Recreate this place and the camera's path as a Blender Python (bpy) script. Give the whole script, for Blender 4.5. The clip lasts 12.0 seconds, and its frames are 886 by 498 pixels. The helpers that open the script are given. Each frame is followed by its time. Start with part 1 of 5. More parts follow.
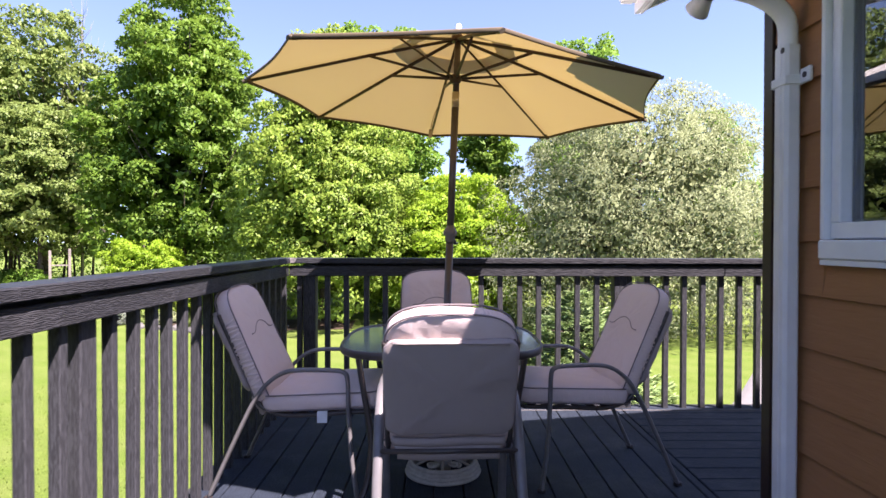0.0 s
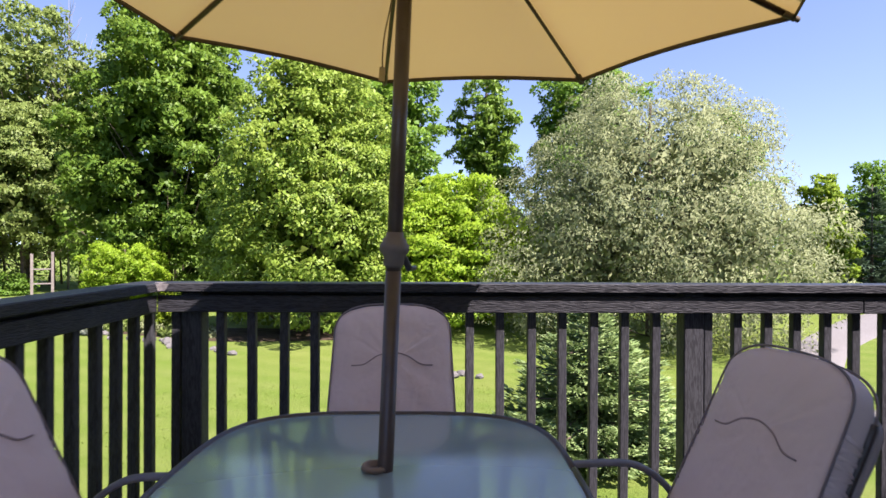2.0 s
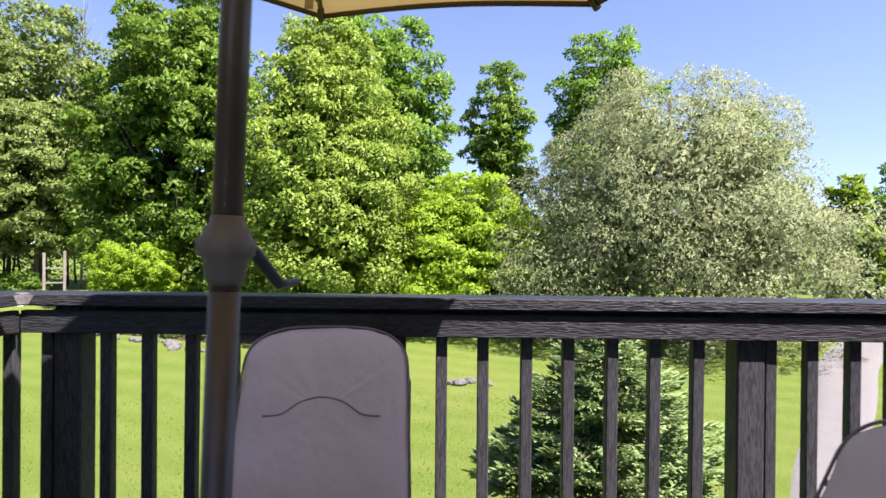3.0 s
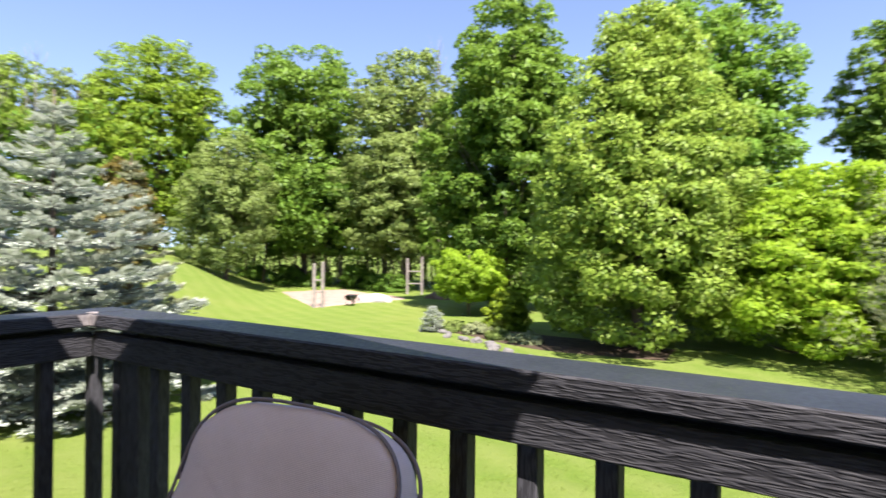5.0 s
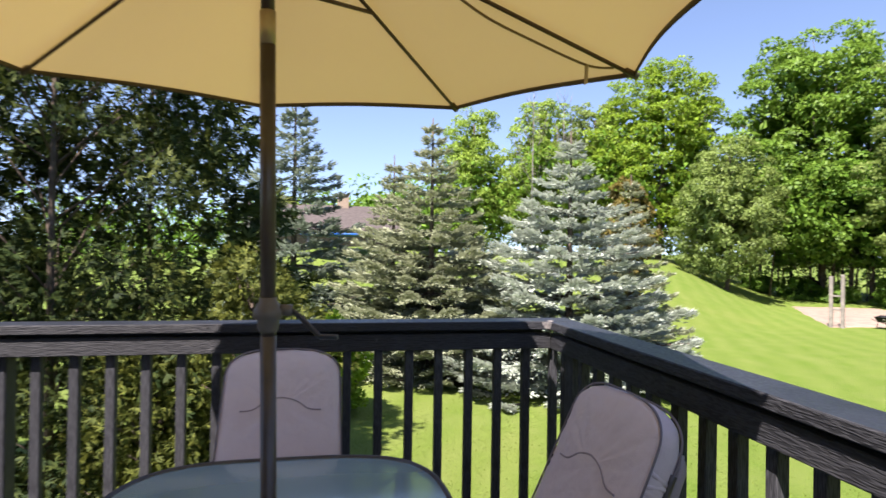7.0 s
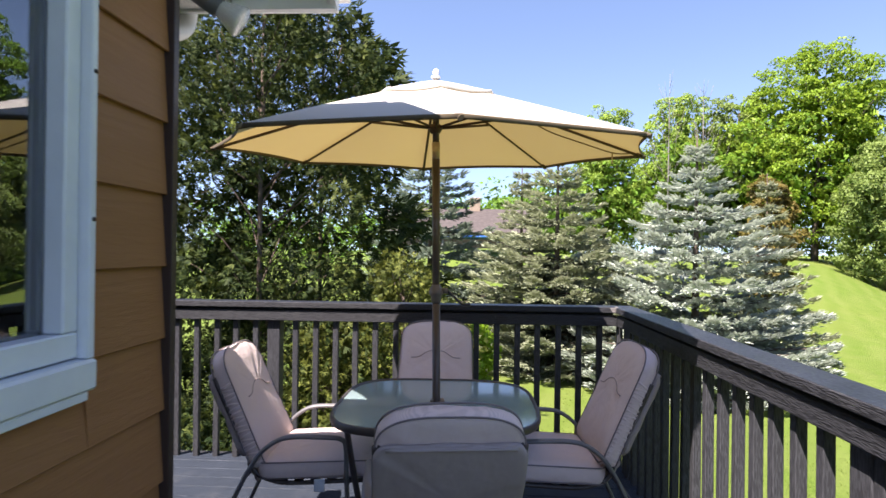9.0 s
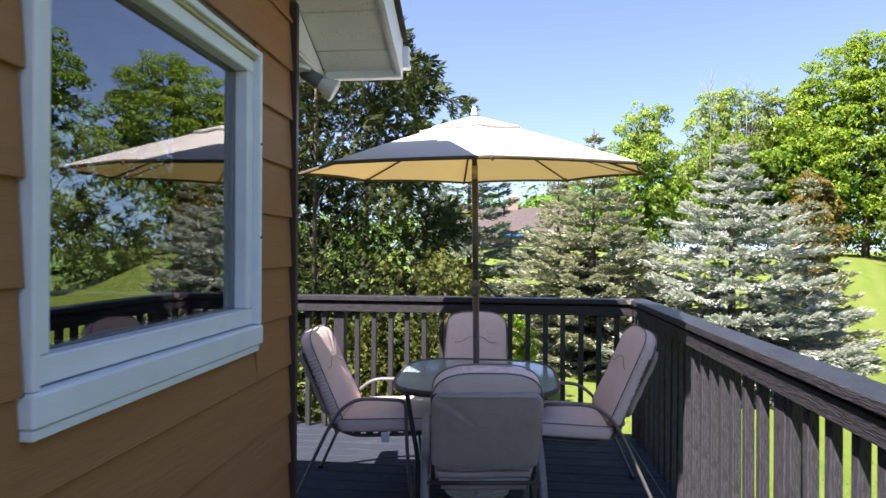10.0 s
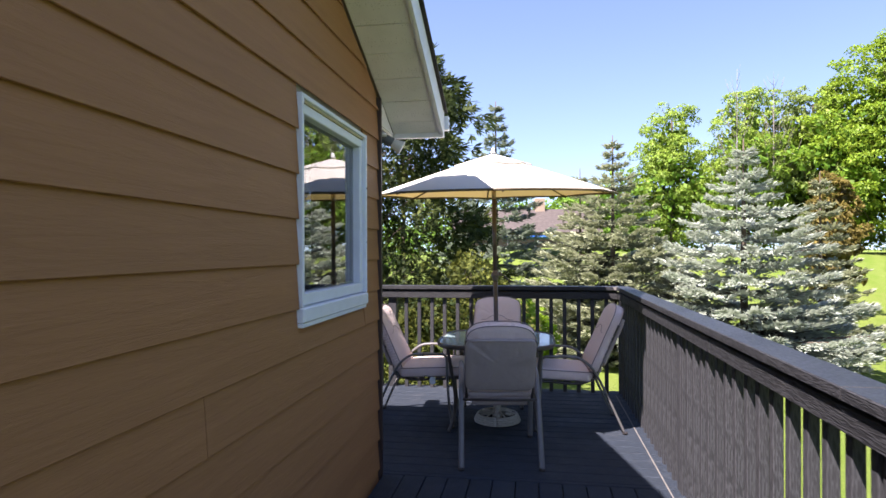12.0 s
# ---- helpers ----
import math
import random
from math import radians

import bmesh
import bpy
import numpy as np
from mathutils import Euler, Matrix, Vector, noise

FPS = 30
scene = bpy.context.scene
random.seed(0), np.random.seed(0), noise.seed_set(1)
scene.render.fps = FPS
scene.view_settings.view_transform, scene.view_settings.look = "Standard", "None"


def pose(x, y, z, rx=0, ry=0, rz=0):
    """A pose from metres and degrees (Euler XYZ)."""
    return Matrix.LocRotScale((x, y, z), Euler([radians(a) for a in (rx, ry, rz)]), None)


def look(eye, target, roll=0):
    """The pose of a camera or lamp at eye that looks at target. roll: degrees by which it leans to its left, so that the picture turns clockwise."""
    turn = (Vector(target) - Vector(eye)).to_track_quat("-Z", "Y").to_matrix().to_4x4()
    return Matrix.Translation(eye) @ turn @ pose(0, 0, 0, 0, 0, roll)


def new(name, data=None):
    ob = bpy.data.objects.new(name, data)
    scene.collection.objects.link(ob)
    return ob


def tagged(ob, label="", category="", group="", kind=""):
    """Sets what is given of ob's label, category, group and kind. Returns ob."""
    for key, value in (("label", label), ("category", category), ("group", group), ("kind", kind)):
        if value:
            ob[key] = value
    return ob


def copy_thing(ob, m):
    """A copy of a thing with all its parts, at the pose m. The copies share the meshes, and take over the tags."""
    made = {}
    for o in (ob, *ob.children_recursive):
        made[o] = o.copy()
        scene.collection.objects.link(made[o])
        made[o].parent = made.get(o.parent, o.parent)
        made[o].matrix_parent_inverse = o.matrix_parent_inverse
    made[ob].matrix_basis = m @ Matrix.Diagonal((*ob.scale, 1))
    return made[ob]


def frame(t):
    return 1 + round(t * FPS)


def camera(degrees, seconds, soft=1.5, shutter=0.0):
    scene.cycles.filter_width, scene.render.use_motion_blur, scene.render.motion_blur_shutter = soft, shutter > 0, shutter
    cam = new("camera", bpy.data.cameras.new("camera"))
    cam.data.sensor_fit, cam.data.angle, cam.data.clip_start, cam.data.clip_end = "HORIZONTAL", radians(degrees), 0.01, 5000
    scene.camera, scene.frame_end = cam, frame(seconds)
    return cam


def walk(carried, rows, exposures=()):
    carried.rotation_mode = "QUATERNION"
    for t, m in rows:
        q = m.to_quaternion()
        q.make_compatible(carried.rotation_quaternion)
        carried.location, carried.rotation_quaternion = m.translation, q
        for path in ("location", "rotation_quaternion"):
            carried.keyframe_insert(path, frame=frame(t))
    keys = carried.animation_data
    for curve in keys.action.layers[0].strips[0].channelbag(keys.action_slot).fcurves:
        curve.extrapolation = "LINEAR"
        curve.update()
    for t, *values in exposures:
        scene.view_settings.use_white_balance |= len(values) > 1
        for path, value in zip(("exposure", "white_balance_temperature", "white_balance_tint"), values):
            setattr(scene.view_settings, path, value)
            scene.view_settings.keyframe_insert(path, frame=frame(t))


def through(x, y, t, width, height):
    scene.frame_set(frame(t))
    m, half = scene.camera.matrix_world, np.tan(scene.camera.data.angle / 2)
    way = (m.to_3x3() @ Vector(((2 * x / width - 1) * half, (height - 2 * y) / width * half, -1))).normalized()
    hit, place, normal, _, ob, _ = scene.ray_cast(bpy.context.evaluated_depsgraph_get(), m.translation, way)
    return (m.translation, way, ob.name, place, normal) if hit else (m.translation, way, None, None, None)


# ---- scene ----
cam = camera(74.3, 12.0, shutter=0.3)
PATH = [
    (0, (0.56, 0.8, 1.207), (0.575, 2.8, 1.184), 0.1),
    (0.5, (0.583, 1.188, 1.223), (0.599, 3.188, 1.203), 0.1),
    (1, (0.623, 1.615, 1.239), (0.638, 3.615, 1.221), 0.2),
    (1.5, (0.663, 2.015, 1.255), (0.679, 4.015, 1.24), 0.3),
    (2, (0.727, 2.418, 1.263), (0.744, 4.418, 1.25), 0.2),
    (2.5, (0.823, 2.802, 1.262), (0.839, 4.802, 1.253), 0.2),
    (2.7, (0.855, 2.928, 1.257), (0.858, 4.928, 1.248), 0.3),
    (4.5, (1.194, 3.982, 1.278), (0.54, 5.871, 1.29), 0.9),
    (5, (1.292, 4.121, 1.288), (0.208, 5.802, 1.291), 0.6),
    (5.5, (1.398, 4.166, 1.329), (-0.082, 5.511, 1.331), 0.7),
    (6, (1.548, 4.119, 1.362), (-0.204, 5.084, 1.367), 1.1),
    (6.5, (1.807, 4.05, 1.399), (-0.079, 4.713, 1.407), 1.0),
    (7, (2.109, 4.009, 1.412), (0.142, 4.372, 1.421), 0.8),
    (7.5, (2.435, 3.966, 1.408), (0.446, 4.173, 1.42), 0.9),
    (9.5, (3.835, 4.014, 1.476), (1.841, 3.856, 1.477), 0.5),
    (10, (4.188, 4.032, 1.481), (2.2, 3.818, 1.481), 0.3),
    (10.5, (4.557, 4.071, 1.471), (2.571, 3.83, 1.48), 0.1),
    (11, (4.901, 4.097, 1.476), (2.922, 3.805, 1.468), 0.2),
    (11.5, (5.241, 4.131, 1.473), (3.262, 3.843, 1.469), 0.1),
    (12, (5.633, 4.184, 1.464), (3.657, 3.874, 1.47), -0.2),
]
walk(cam, [(t, look(eye, target, roll)) for t, eye, target, roll in PATH], [(0, 1.97, 6400, 34), (0.5, 1.86, 6400, 34), (1.0, 1.6, 6400, 32), (2.5, 1.56, 6400, 29), (4.5, 1.74, 6500, 22), (8.0, 1.53, 6500, 22), (9.5, 1.76, 6500, 24), (12, 1.82, 6500, 26)])

# ---- world, sun, exposure ----
SUN = Vector((0.465, -0.4, 1.0)).normalized()
world = bpy.data.worlds.new("sky")
scene.world = world
world.use_nodes = True
wn = world.node_tree.nodes
sky = wn.new("ShaderNodeTexSky")
sky.sky_type, sky.sun_disc = "NISHITA", False
sky.sun_elevation = math.asin(SUN.z)
sky.sun_rotation = math.atan2(SUN.x, SUN.y)
sky.air_density, sky.dust_density, sky.ozone_density = 1.0, 0.6, 0.5
sky.altitude = 1500
wn["Background"].inputs["Strength"].default_value = 0.09
# a clear, even blue: the bright band at the horizon is pushed below the treetops
lift = wn.new("ShaderNodeMapping")
lift.inputs["Scale"].default_value = (1, 1, 0.88)
lift.inputs["Location"].default_value = (0, 0, 0.08)
world.node_tree.links.new(wn.new("ShaderNodeTexCoord").outputs["Generated"], lift.inputs["Vector"])
world.node_tree.links.new(lift.outputs[0], sky.inputs["Vector"])
world.node_tree.links.new(sky.outputs[0], wn["Background"].inputs["Color"])
sun_data = bpy.data.lights.new("sun", "SUN")
sun_data.energy, sun_data.angle, sun_data.color = 5.0, radians(0.53), (1.0, 0.95, 0.86)
sun = new("sun", sun_data)
sun.matrix_world = look(SUN * 60, (0, 0, 0))


# ---- materials ----
class Nodes:
    """A short way to write a node material."""

    def __init__(self, name, rough=0.6, spec=0.4, metal=0.0):
        self.mat = bpy.data.materials.new(name)
        self.mat.use_nodes = True
        self.tree = self.mat.node_tree
        self.bsdf = self.tree.nodes["Principled BSDF"]
        self.bsdf.inputs["Roughness"].default_value = rough
        self.bsdf.inputs["Specular IOR Level"].default_value = spec
        self.bsdf.inputs["Metallic"].default_value = metal
        self.coord = self.tree.nodes.new("ShaderNodeTexCoord")

    def add(self, kind, **values):
        node = self.tree.nodes.new(kind)
        for key, value in values.items():
            node.inputs[key.replace("_", " ")].default_value = value
        return node

    def link(self, a, b):
        self.tree.links.new(a, b)

    def space(self, scale=(1, 1, 1), generated=False):
        node = self.tree.nodes.new("ShaderNodeMapping")
        node.inputs["Scale"].default_value = scale
        self.link(self.coord.outputs["Generated" if generated else "Object"], node.inputs["Vector"])
        return node.outputs[0]

    def noise(self, scale, detail=4.0, rough=0.55, stretch=(1, 1, 1), distort=0.0):
        node = self.add("ShaderNodeTexNoise", Scale=scale, Detail=detail, Roughness=rough, Distortion=distort)
        self.link(self.space(stretch), node.inputs["Vector"])
        return node.outputs["Fac"]

    def ramp(self, fac, *stops):
        node = self.tree.nodes.new("ShaderNodeValToRGB")
        while len(node.color_ramp.elements) < len(stops):
            node.color_ramp.elements.new(0.5)
        for e, (at, col) in zip(node.color_ramp.elements, stops):
            e.position, e.color = at, (*col, 1) if len(col) == 3 else col
        self.link(fac, node.inputs[0])
        return node.outputs[0]

    def mix(self, fac, a, b, blend="MIX"):
        node = self.tree.nodes.new("ShaderNodeMix")
        node.data_type, node.blend_type = "RGBA", blend
        for value, key in ((fac, 0), (a, 6), (b, 7)):
            if isinstance(value, (int, float)):
                node.inputs[key].default_value = value
            elif isinstance(value, tuple):
                node.inputs[key].default_value = (*value, 1)
            else:
                self.link(value, node.inputs[key])
        return node.outputs[2]

    def color(self, value):
        if isinstance(value, tuple):
            self.bsdf.inputs["Base Color"].default_value = (*value, 1)
        else:
            self.link(value, self.bsdf.inputs["Base Color"])
        return self

    def rough(self, value):
        self.link(value, self.bsdf.inputs["Roughness"])
        return self

    def bump(self, height, distance=0.003, strength=0.6):
        node = self.add("ShaderNodeBump", Strength=strength, Distance=distance)
        self.link(height, node.inputs["Height"])
        self.link(node.outputs[0], self.bsdf.inputs["Normal"])
        return self

    def random(self):
        return self.tree.nodes.new("ShaderNodeObjectInfo").outputs["Random"]

    def island(self):
        return self.tree.nodes.new("ShaderNodeNewGeometry").outputs["Random Per Island"]

    def math(self, op, a, b=0.5):
        node = self.tree.nodes.new("ShaderNodeMath")
        node.operation = op
        for value, key in ((a, 0), (b, 1)):
            if isinstance(value, (int, float)):
                node.inputs[key].default_value = value
            else:
                self.link(value, node.inputs[key])
        return node.outputs[0]


def painted_wood(name, base, worn, stretch, rough=0.55, relief=0.0025):
    """Stained boards: long grain along the axis that stretch leaves slow, worn spots, a shade of its own for each board."""
    n = Nodes(name, rough, 0.22)
    fibre = n.noise(26.0, 6.0, 0.65, stretch, 1.2)
    slow = min(range(3), key=lambda i: stretch[i])
    rings = n.add("ShaderNodeTexWave", Scale=70.0, Distortion=8.0, Detail=1.0, Detail_Scale=2.4, Detail_Roughness=0.45)
    rings.wave_type, rings.rings_direction = "RINGS", "XYZ"[slow]
    n.link(n.space(tuple(0.11 if i == slow else 1 for i in range(3))), rings.inputs["Vector"])
    grain = n.math("ADD", n.math("MULTIPLY", fibre, 0.35), n.math("MULTIPLY", rings.outputs["Fac"], 0.6))
    wear = n.noise(3.1, 5.0, 0.7)
    spots = n.noise(38.0, 3.0, 0.6)
    tone = n.ramp(grain, (0.3, tuple(c * 0.6 for c in base)), (0.66, tuple(c * 1.25 for c in base)))
    tone = n.mix(n.ramp(n.random(), (0, (0, 0, 0)), (1, (0.35, 0.35, 0.35))), tone, tuple(c * 0.75 for c in base))
    tone = n.mix(n.ramp(wear, (0.55, (0, 0, 0)), (0.85, (0.3, 0.3, 0.3))), tone, worn)
    tone = n.mix(n.ramp(spots, (0.7, (0, 0, 0)), (0.78, (0.5, 0.5, 0.5))), tone, worn)
    n.color(tone)
    n.rough(n.ramp(wear, (0.3, (rough - 0.12,) * 3), (0.75, (rough + 0.2,) * 3)))
    return n.bump(grain, relief, 0.8).mat


def plain(name, base, rough=0.6, spec=0.4, metal=0.0, vary=0.12, scale=9.0, relief=0.0006):
    n = Nodes(name, rough, spec, metal)
    big, fine = n.noise(scale), n.noise(scale * 14, 3.0)
    tone = n.ramp(big, (0.3, tuple(c * (1 - vary) for c in base)), (0.72, tuple(min(c * (1 + vary), 0.95) for c in base)))
    n.color(tone)
    n.rough(n.ramp(fine, (0.3, (max(rough - 0.08, 0.03),) * 3), (0.7, (min(rough + 0.08, 1),) * 3)))
    return n.bump(fine, relief, 0.5).mat


RAIL_X = painted_wood("charcoal_stain_along_x", (0.037, 0.038, 0.042), (0.14, 0.138, 0.14), (0.06, 1, 1))
RAIL_Y = painted_wood("charcoal_stain_along_y", (0.037, 0.038, 0.042), (0.14, 0.138, 0.14), (1, 0.06, 1))
RAIL_Z = painted_wood("charcoal_stain_upright", (0.053, 0.0545, 0.06), (0.17, 0.17, 0.175), (1, 1, 0.05), 0.6, 0.0005)
# smooth dark paint for cap tops, with the reflected sky's blue put into its colour
CAP_TOP = plain("smooth_charcoal_sky_tint", (0.02, 0.0225, 0.03), 0.42, 0.45, vary=0.3, scale=6, relief=0.0008)
DECK_X = painted_wood("worn_deck_stain_along_x", (0.027, 0.036, 0.051), (0.15, 0.15, 0.15), (0.05, 1, 1), 0.62, 0.002)
DECK_Y = painted_wood("worn_deck_stain_along_y", (0.027, 0.036, 0.051), (0.15, 0.15, 0.15), (1, 0.05, 1), 0.62, 0.002)


def siding_paint(name, stretch):
    n = Nodes(name, 0.6, 0.3)
    grain = n.noise(20.0, 8.0, 0.75, stretch, 1.2)
    fine = n.noise(120.0, 3.0, 0.6, tuple(max(c, 0.12) for c in stretch))
    patch = n.noise(1.3, 4.0)
    tone = n.ramp(grain, (0.28, (0.285, 0.128, 0.052)), (0.5, (0.34, 0.158, 0.064)), (0.74, (0.385, 0.184, 0.077)))
    tone = n.mix(n.ramp(patch, (0.35, (0, 0, 0)), (0.7, (0.45, 0.45, 0.45))), tone, (0.335, 0.155, 0.06))
    tone = n.mix(n.ramp(n.random(), (0, (0, 0, 0)), (1, (0.3, 0.3, 0.3))), tone, (0.29, 0.142, 0.06))
    n.color(tone)
    both = n.math("ADD", grain, n.math("MULTIPLY", fine, 0.4))
    return n.bump(both, 0.003, 0.8).mat


SIDING_X = siding_paint("tan_wood_siding_along_x", (0.07, 1, 1))
SIDING_Y = siding_paint("tan_wood_siding_along_y", (1, 0.07, 1))
CORNER_TRIM = plain("brown_metal_trim", (0.045, 0.028, 0.024), 0.45)
WHITE_PAINT = plain("white_window_paint", (0.74, 0.77, 0.8), 0.45, vary=0.05)
WHITE_METAL = plain("white_painted_aluminium", (0.72, 0.73, 0.74), 0.4, vary=0.06)
SHINGLE = plain("dark_roof_shingle", (0.035, 0.032, 0.03), 0.9, vary=0.4, scale=20, relief=0.004)


def soffit_metal():
    n = Nodes("perforated_soffit", 0.5, 0.35)
    dots = n.add("ShaderNodeTexVoronoi", Scale=60.0, Randomness=0.5)
    n.link(n.space((1, 1, 0.3)), dots.inputs["Vector"])
    hole = n.ramp(dots.outputs["Distance"], (0.12, (0.45, 0.44, 0.42)), (0.2, (0.74, 0.73, 0.7)))
    dirt = n.noise(6.0)
    n.color(n.mix(n.ramp(dirt, (0.45, (0, 0, 0)), (0.9, (0.4, 0.4, 0.4))), hole, (0.5, 0.49, 0.46)))
    return n.mat


SOFFIT = soffit_metal()


def glass(name, tint=(0.9, 0.97, 0.95), rough=0.0, ior=1.5, through_share=None):
    n = Nodes(name, rough, 0.5)
    n.color(tint)
    n.bsdf.inputs["Transmission Weight"].default_value = 1.0
    n.bsdf.inputs["IOR"].default_value = ior
    return n.mat


WINDOW_GLASS = glass("coated_window_glass", (0.55, 0.6, 0.62), 0.0, 2.1)


def meadow():
    n = Nodes("mown_lawn", 0.85, 0.15)
    big, mid, fine = n.noise(0.09, 3.0), n.noise(1.1, 5.0, 0.65), n.noise(30.0, 4.0, 0.7)
    stripes = n.add("ShaderNodeTexWave", Scale=0.26, Distortion=3.5, Detail=3.0)
    turn = n.add("ShaderNodeMapping")
    turn.inputs["Rotation"].default_value = (0, 0, radians(-64))
    n.link(n.coord.outputs["Object"], turn.inputs["Vector"])
    n.link(turn.outputs[0], stripes.inputs["Vector"])
    tone = n.ramp(fine, (0.25, (0.06, 0.108, 0.014)), (0.5, (0.108, 0.175, 0.022)), (0.78, (0.17, 0.24, 0.04)))
    tone = n.mix(n.ramp(mid, (0.38, (0, 0, 0)), (0.68, (0.75, 0.75, 0.75))), tone, (0.15, 0.195, 0.045))
    tone = n.mix(n.ramp(big, (0.5, (0, 0, 0)), (0.75, (0.4, 0.4, 0.4))), tone, (0.22, 0.225, 0.06))
    tone = n.mix(n.math("MULTIPLY", stripes.outputs["Fac"], 0.17), tone, (0.235, 0.27, 0.075))
    n.color(tone)
    return n.bump(n.math("ADD", fine, mid), 0.05, 0.9).mat


LAWN = meadow()


def leaf(name, dark, mid, light, through=0.36, rough=0.5, spec=0.25, tips=None):
    """Leaves: each one a shade of its own, with light coming through the blade."""
    n = Nodes(name, rough, spec)
    tone = n.ramp(n.island(), (0.0, dark), (0.5, mid), (1.0, light))
    patch = n.noise(0.7, 3.0)
    tone = n.mix(n.ramp(patch, (0.35, (0, 0, 0)), (0.7, (0.45, 0.45, 0.45))), tone, mid)
    # noise patches of a lighter colour stand in for sunlit sprays
    if tips is not None:
        tone = n.mix(n.ramp(n.noise(1.7, 4.0, 0.6, (1, 1, 0.6)), (0.56, (0, 0, 0)), (0.7, (0.65, 0.65, 0.65))), tone, tips)
    n.color(tone)
    lit = n.tree.nodes.new("ShaderNodeBsdfTranslucent")
    n.link(n.mix(0.6, tone, light), lit.inputs["Color"])
    both = n.tree.nodes.new("ShaderNodeMixShader")
    both.inputs[0].default_value = through
    out = n.tree.nodes["Material Output"]
    n.link(n.bsdf.outputs[0], both.inputs[1])
    n.link(lit.outputs[0], both.inputs[2])
    n.link(both.outputs[0], out.inputs["Surface"])
    return n.mat


BARK = plain("grey_brown_bark", (0.11, 0.085, 0.065), 0.9, 0.2, vary=0.4, scale=5, relief=0.02)


# ---- building helpers ----
def to_mesh(bm, name):
    data = bpy.data.meshes.new(name)
    bm.to_mesh(data)
    bm.free()
    return data


def part(name, shape, material, parent=None, label="", place=None):
    """Links a bmesh, or mesh data made before, as one mesh object under a thing or a part."""
    data = shape if isinstance(shape, bpy.types.Mesh) else to_mesh(shape, name)
    if material is not None and not data.materials:
        data.materials.append(material)
    ob = new(name, data)
    if parent is not None:
        ob.parent = parent
    if place is not None:
        ob.matrix_basis = place
    if label:
        tagged(ob, label)
    return ob


def thing(name, label, category, place=None, group="", kind=""):
    ob = new(name)
    ob.empty_display_size = 0.1
    if place is not None:
        ob.matrix_basis = place
    return tagged(ob, label, category, group, kind)


def add_box(bm, lo, hi, bevel=0.0, m=None):
    size = [b - a for a, b in zip(lo, hi)]
    mid = [(a + b) / 2 for a, b in zip(lo, hi)]
    made = bmesh.ops.create_cube(bm, size=1.0, matrix=(m or Matrix()) @ Matrix.LocRotScale(mid, None, size))
    if bevel:
        edges = list({e for v in made["verts"] for e in v.link_edges})
        bmesh.ops.bevel(bm, geom=edges, offset=bevel, segments=1, affect="EDGES", profile=0.5)
    return bm


def box(lo, hi, bevel=0.0):
    return add_box(bmesh.new(), lo, hi, bevel)


def add_tube(bm, pts, rx, ry=None, sides=10, side=None, taper=1.0):
    """A tube along pts. rx: half its width along side, ry: half its depth across it."""
    ry = ry or rx
    pts = [Vector(p) for p in pts]
    rings, last = [], None
    for i, p in enumerate(pts):
        d = (pts[min(i + 1, len(pts) - 1)] - pts[max(i - 1, 0)]).normalized()
        if side is not None:
            s = Vector(side)
        elif last is None:
            s = d.orthogonal()
        else:
            s = last
        s = (s - d * s.dot(d)).normalized()
        last = s
        u = d.cross(s)
        k = 1 + (taper - 1) * i / (len(pts) - 1)
        rings.append([bm.verts.new(p + k * (s * rx * math.cos(a) + u * ry * math.sin(a)))
                      for a in (2 * math.pi * j / sides for j in range(sides))])
    for a, b in zip(rings, rings[1:]):
        for j in range(sides):
            f = bm.faces.new((a[j], a[(j + 1) % sides], b[(j + 1) % sides], b[j]))
            f.smooth = True
    bm.faces.new(rings[0][::-1])
    bm.faces.new(rings[-1])
    return bm


def tube(pts, rx, ry=None, sides=10, side=None, taper=1.0):
    return add_tube(bmesh.new(), pts, rx, ry, sides, side, taper)


def curve(pts, steps=6):
    """Points of a smooth line through pts."""
    pts = [Vector(p) for p in pts]
    out = []
    for i in range(len(pts) - 1):
        p0, p1, p2, p3 = pts[max(i - 1, 0)], pts[i], pts[i + 1], pts[min(i + 2, len(pts) - 1)]
        for s in range(steps):
            t = s / steps
            out.append(0.5 * ((2 * p1) + (p2 - p0) * t + (2 * p0 - 5 * p1 + 4 * p2 - p3) * t * t
                              + (3 * p1 - p0 - 3 * p2 + p3) * t ** 3))
    return out + [pts[-1]]


def lathe(profile, sides=24):
    """A turned body from (radius, height) pairs."""
    bm = bmesh.new()
    rings = [[bm.verts.new((r * math.cos(a), r * math.sin(a), z)) for a in (2 * math.pi * j / sides for j in range(sides))]
             for r, z in profile]
    for a, b in zip(rings, rings[1:]):
        for j in range(sides):
            bm.faces.new((a[j], a[(j + 1) % sides], b[(j + 1) % sides], b[j])).smooth = True
    bm.faces.new(rings[0][::-1])
    bm.faces.new(rings[-1])
    return bm


def prism(outline, lo, hi, axis="z"):
    """A straight body over a flat outline, between lo and hi along an axis."""
    bm = bmesh.new()

    def at(a, b, c):
        return {"z": (a, b, c), "y": (a, c, b), "x": (c, a, b)}[axis]

    low = [bm.verts.new(at(a, b, lo)) for a, b in outline]
    top = [bm.verts.new(at(a, b, hi)) for a, b in outline]
    n = len(outline)
    bm.faces.new(low[::-1])
    bm.faces.new(top)
    for i in range(n):
        bm.faces.new((low[i], low[(i + 1) % n], top[(i + 1) % n], top[i]))
    bmesh.ops.recalc_face_normals(bm, faces=bm.faces)
    return bm


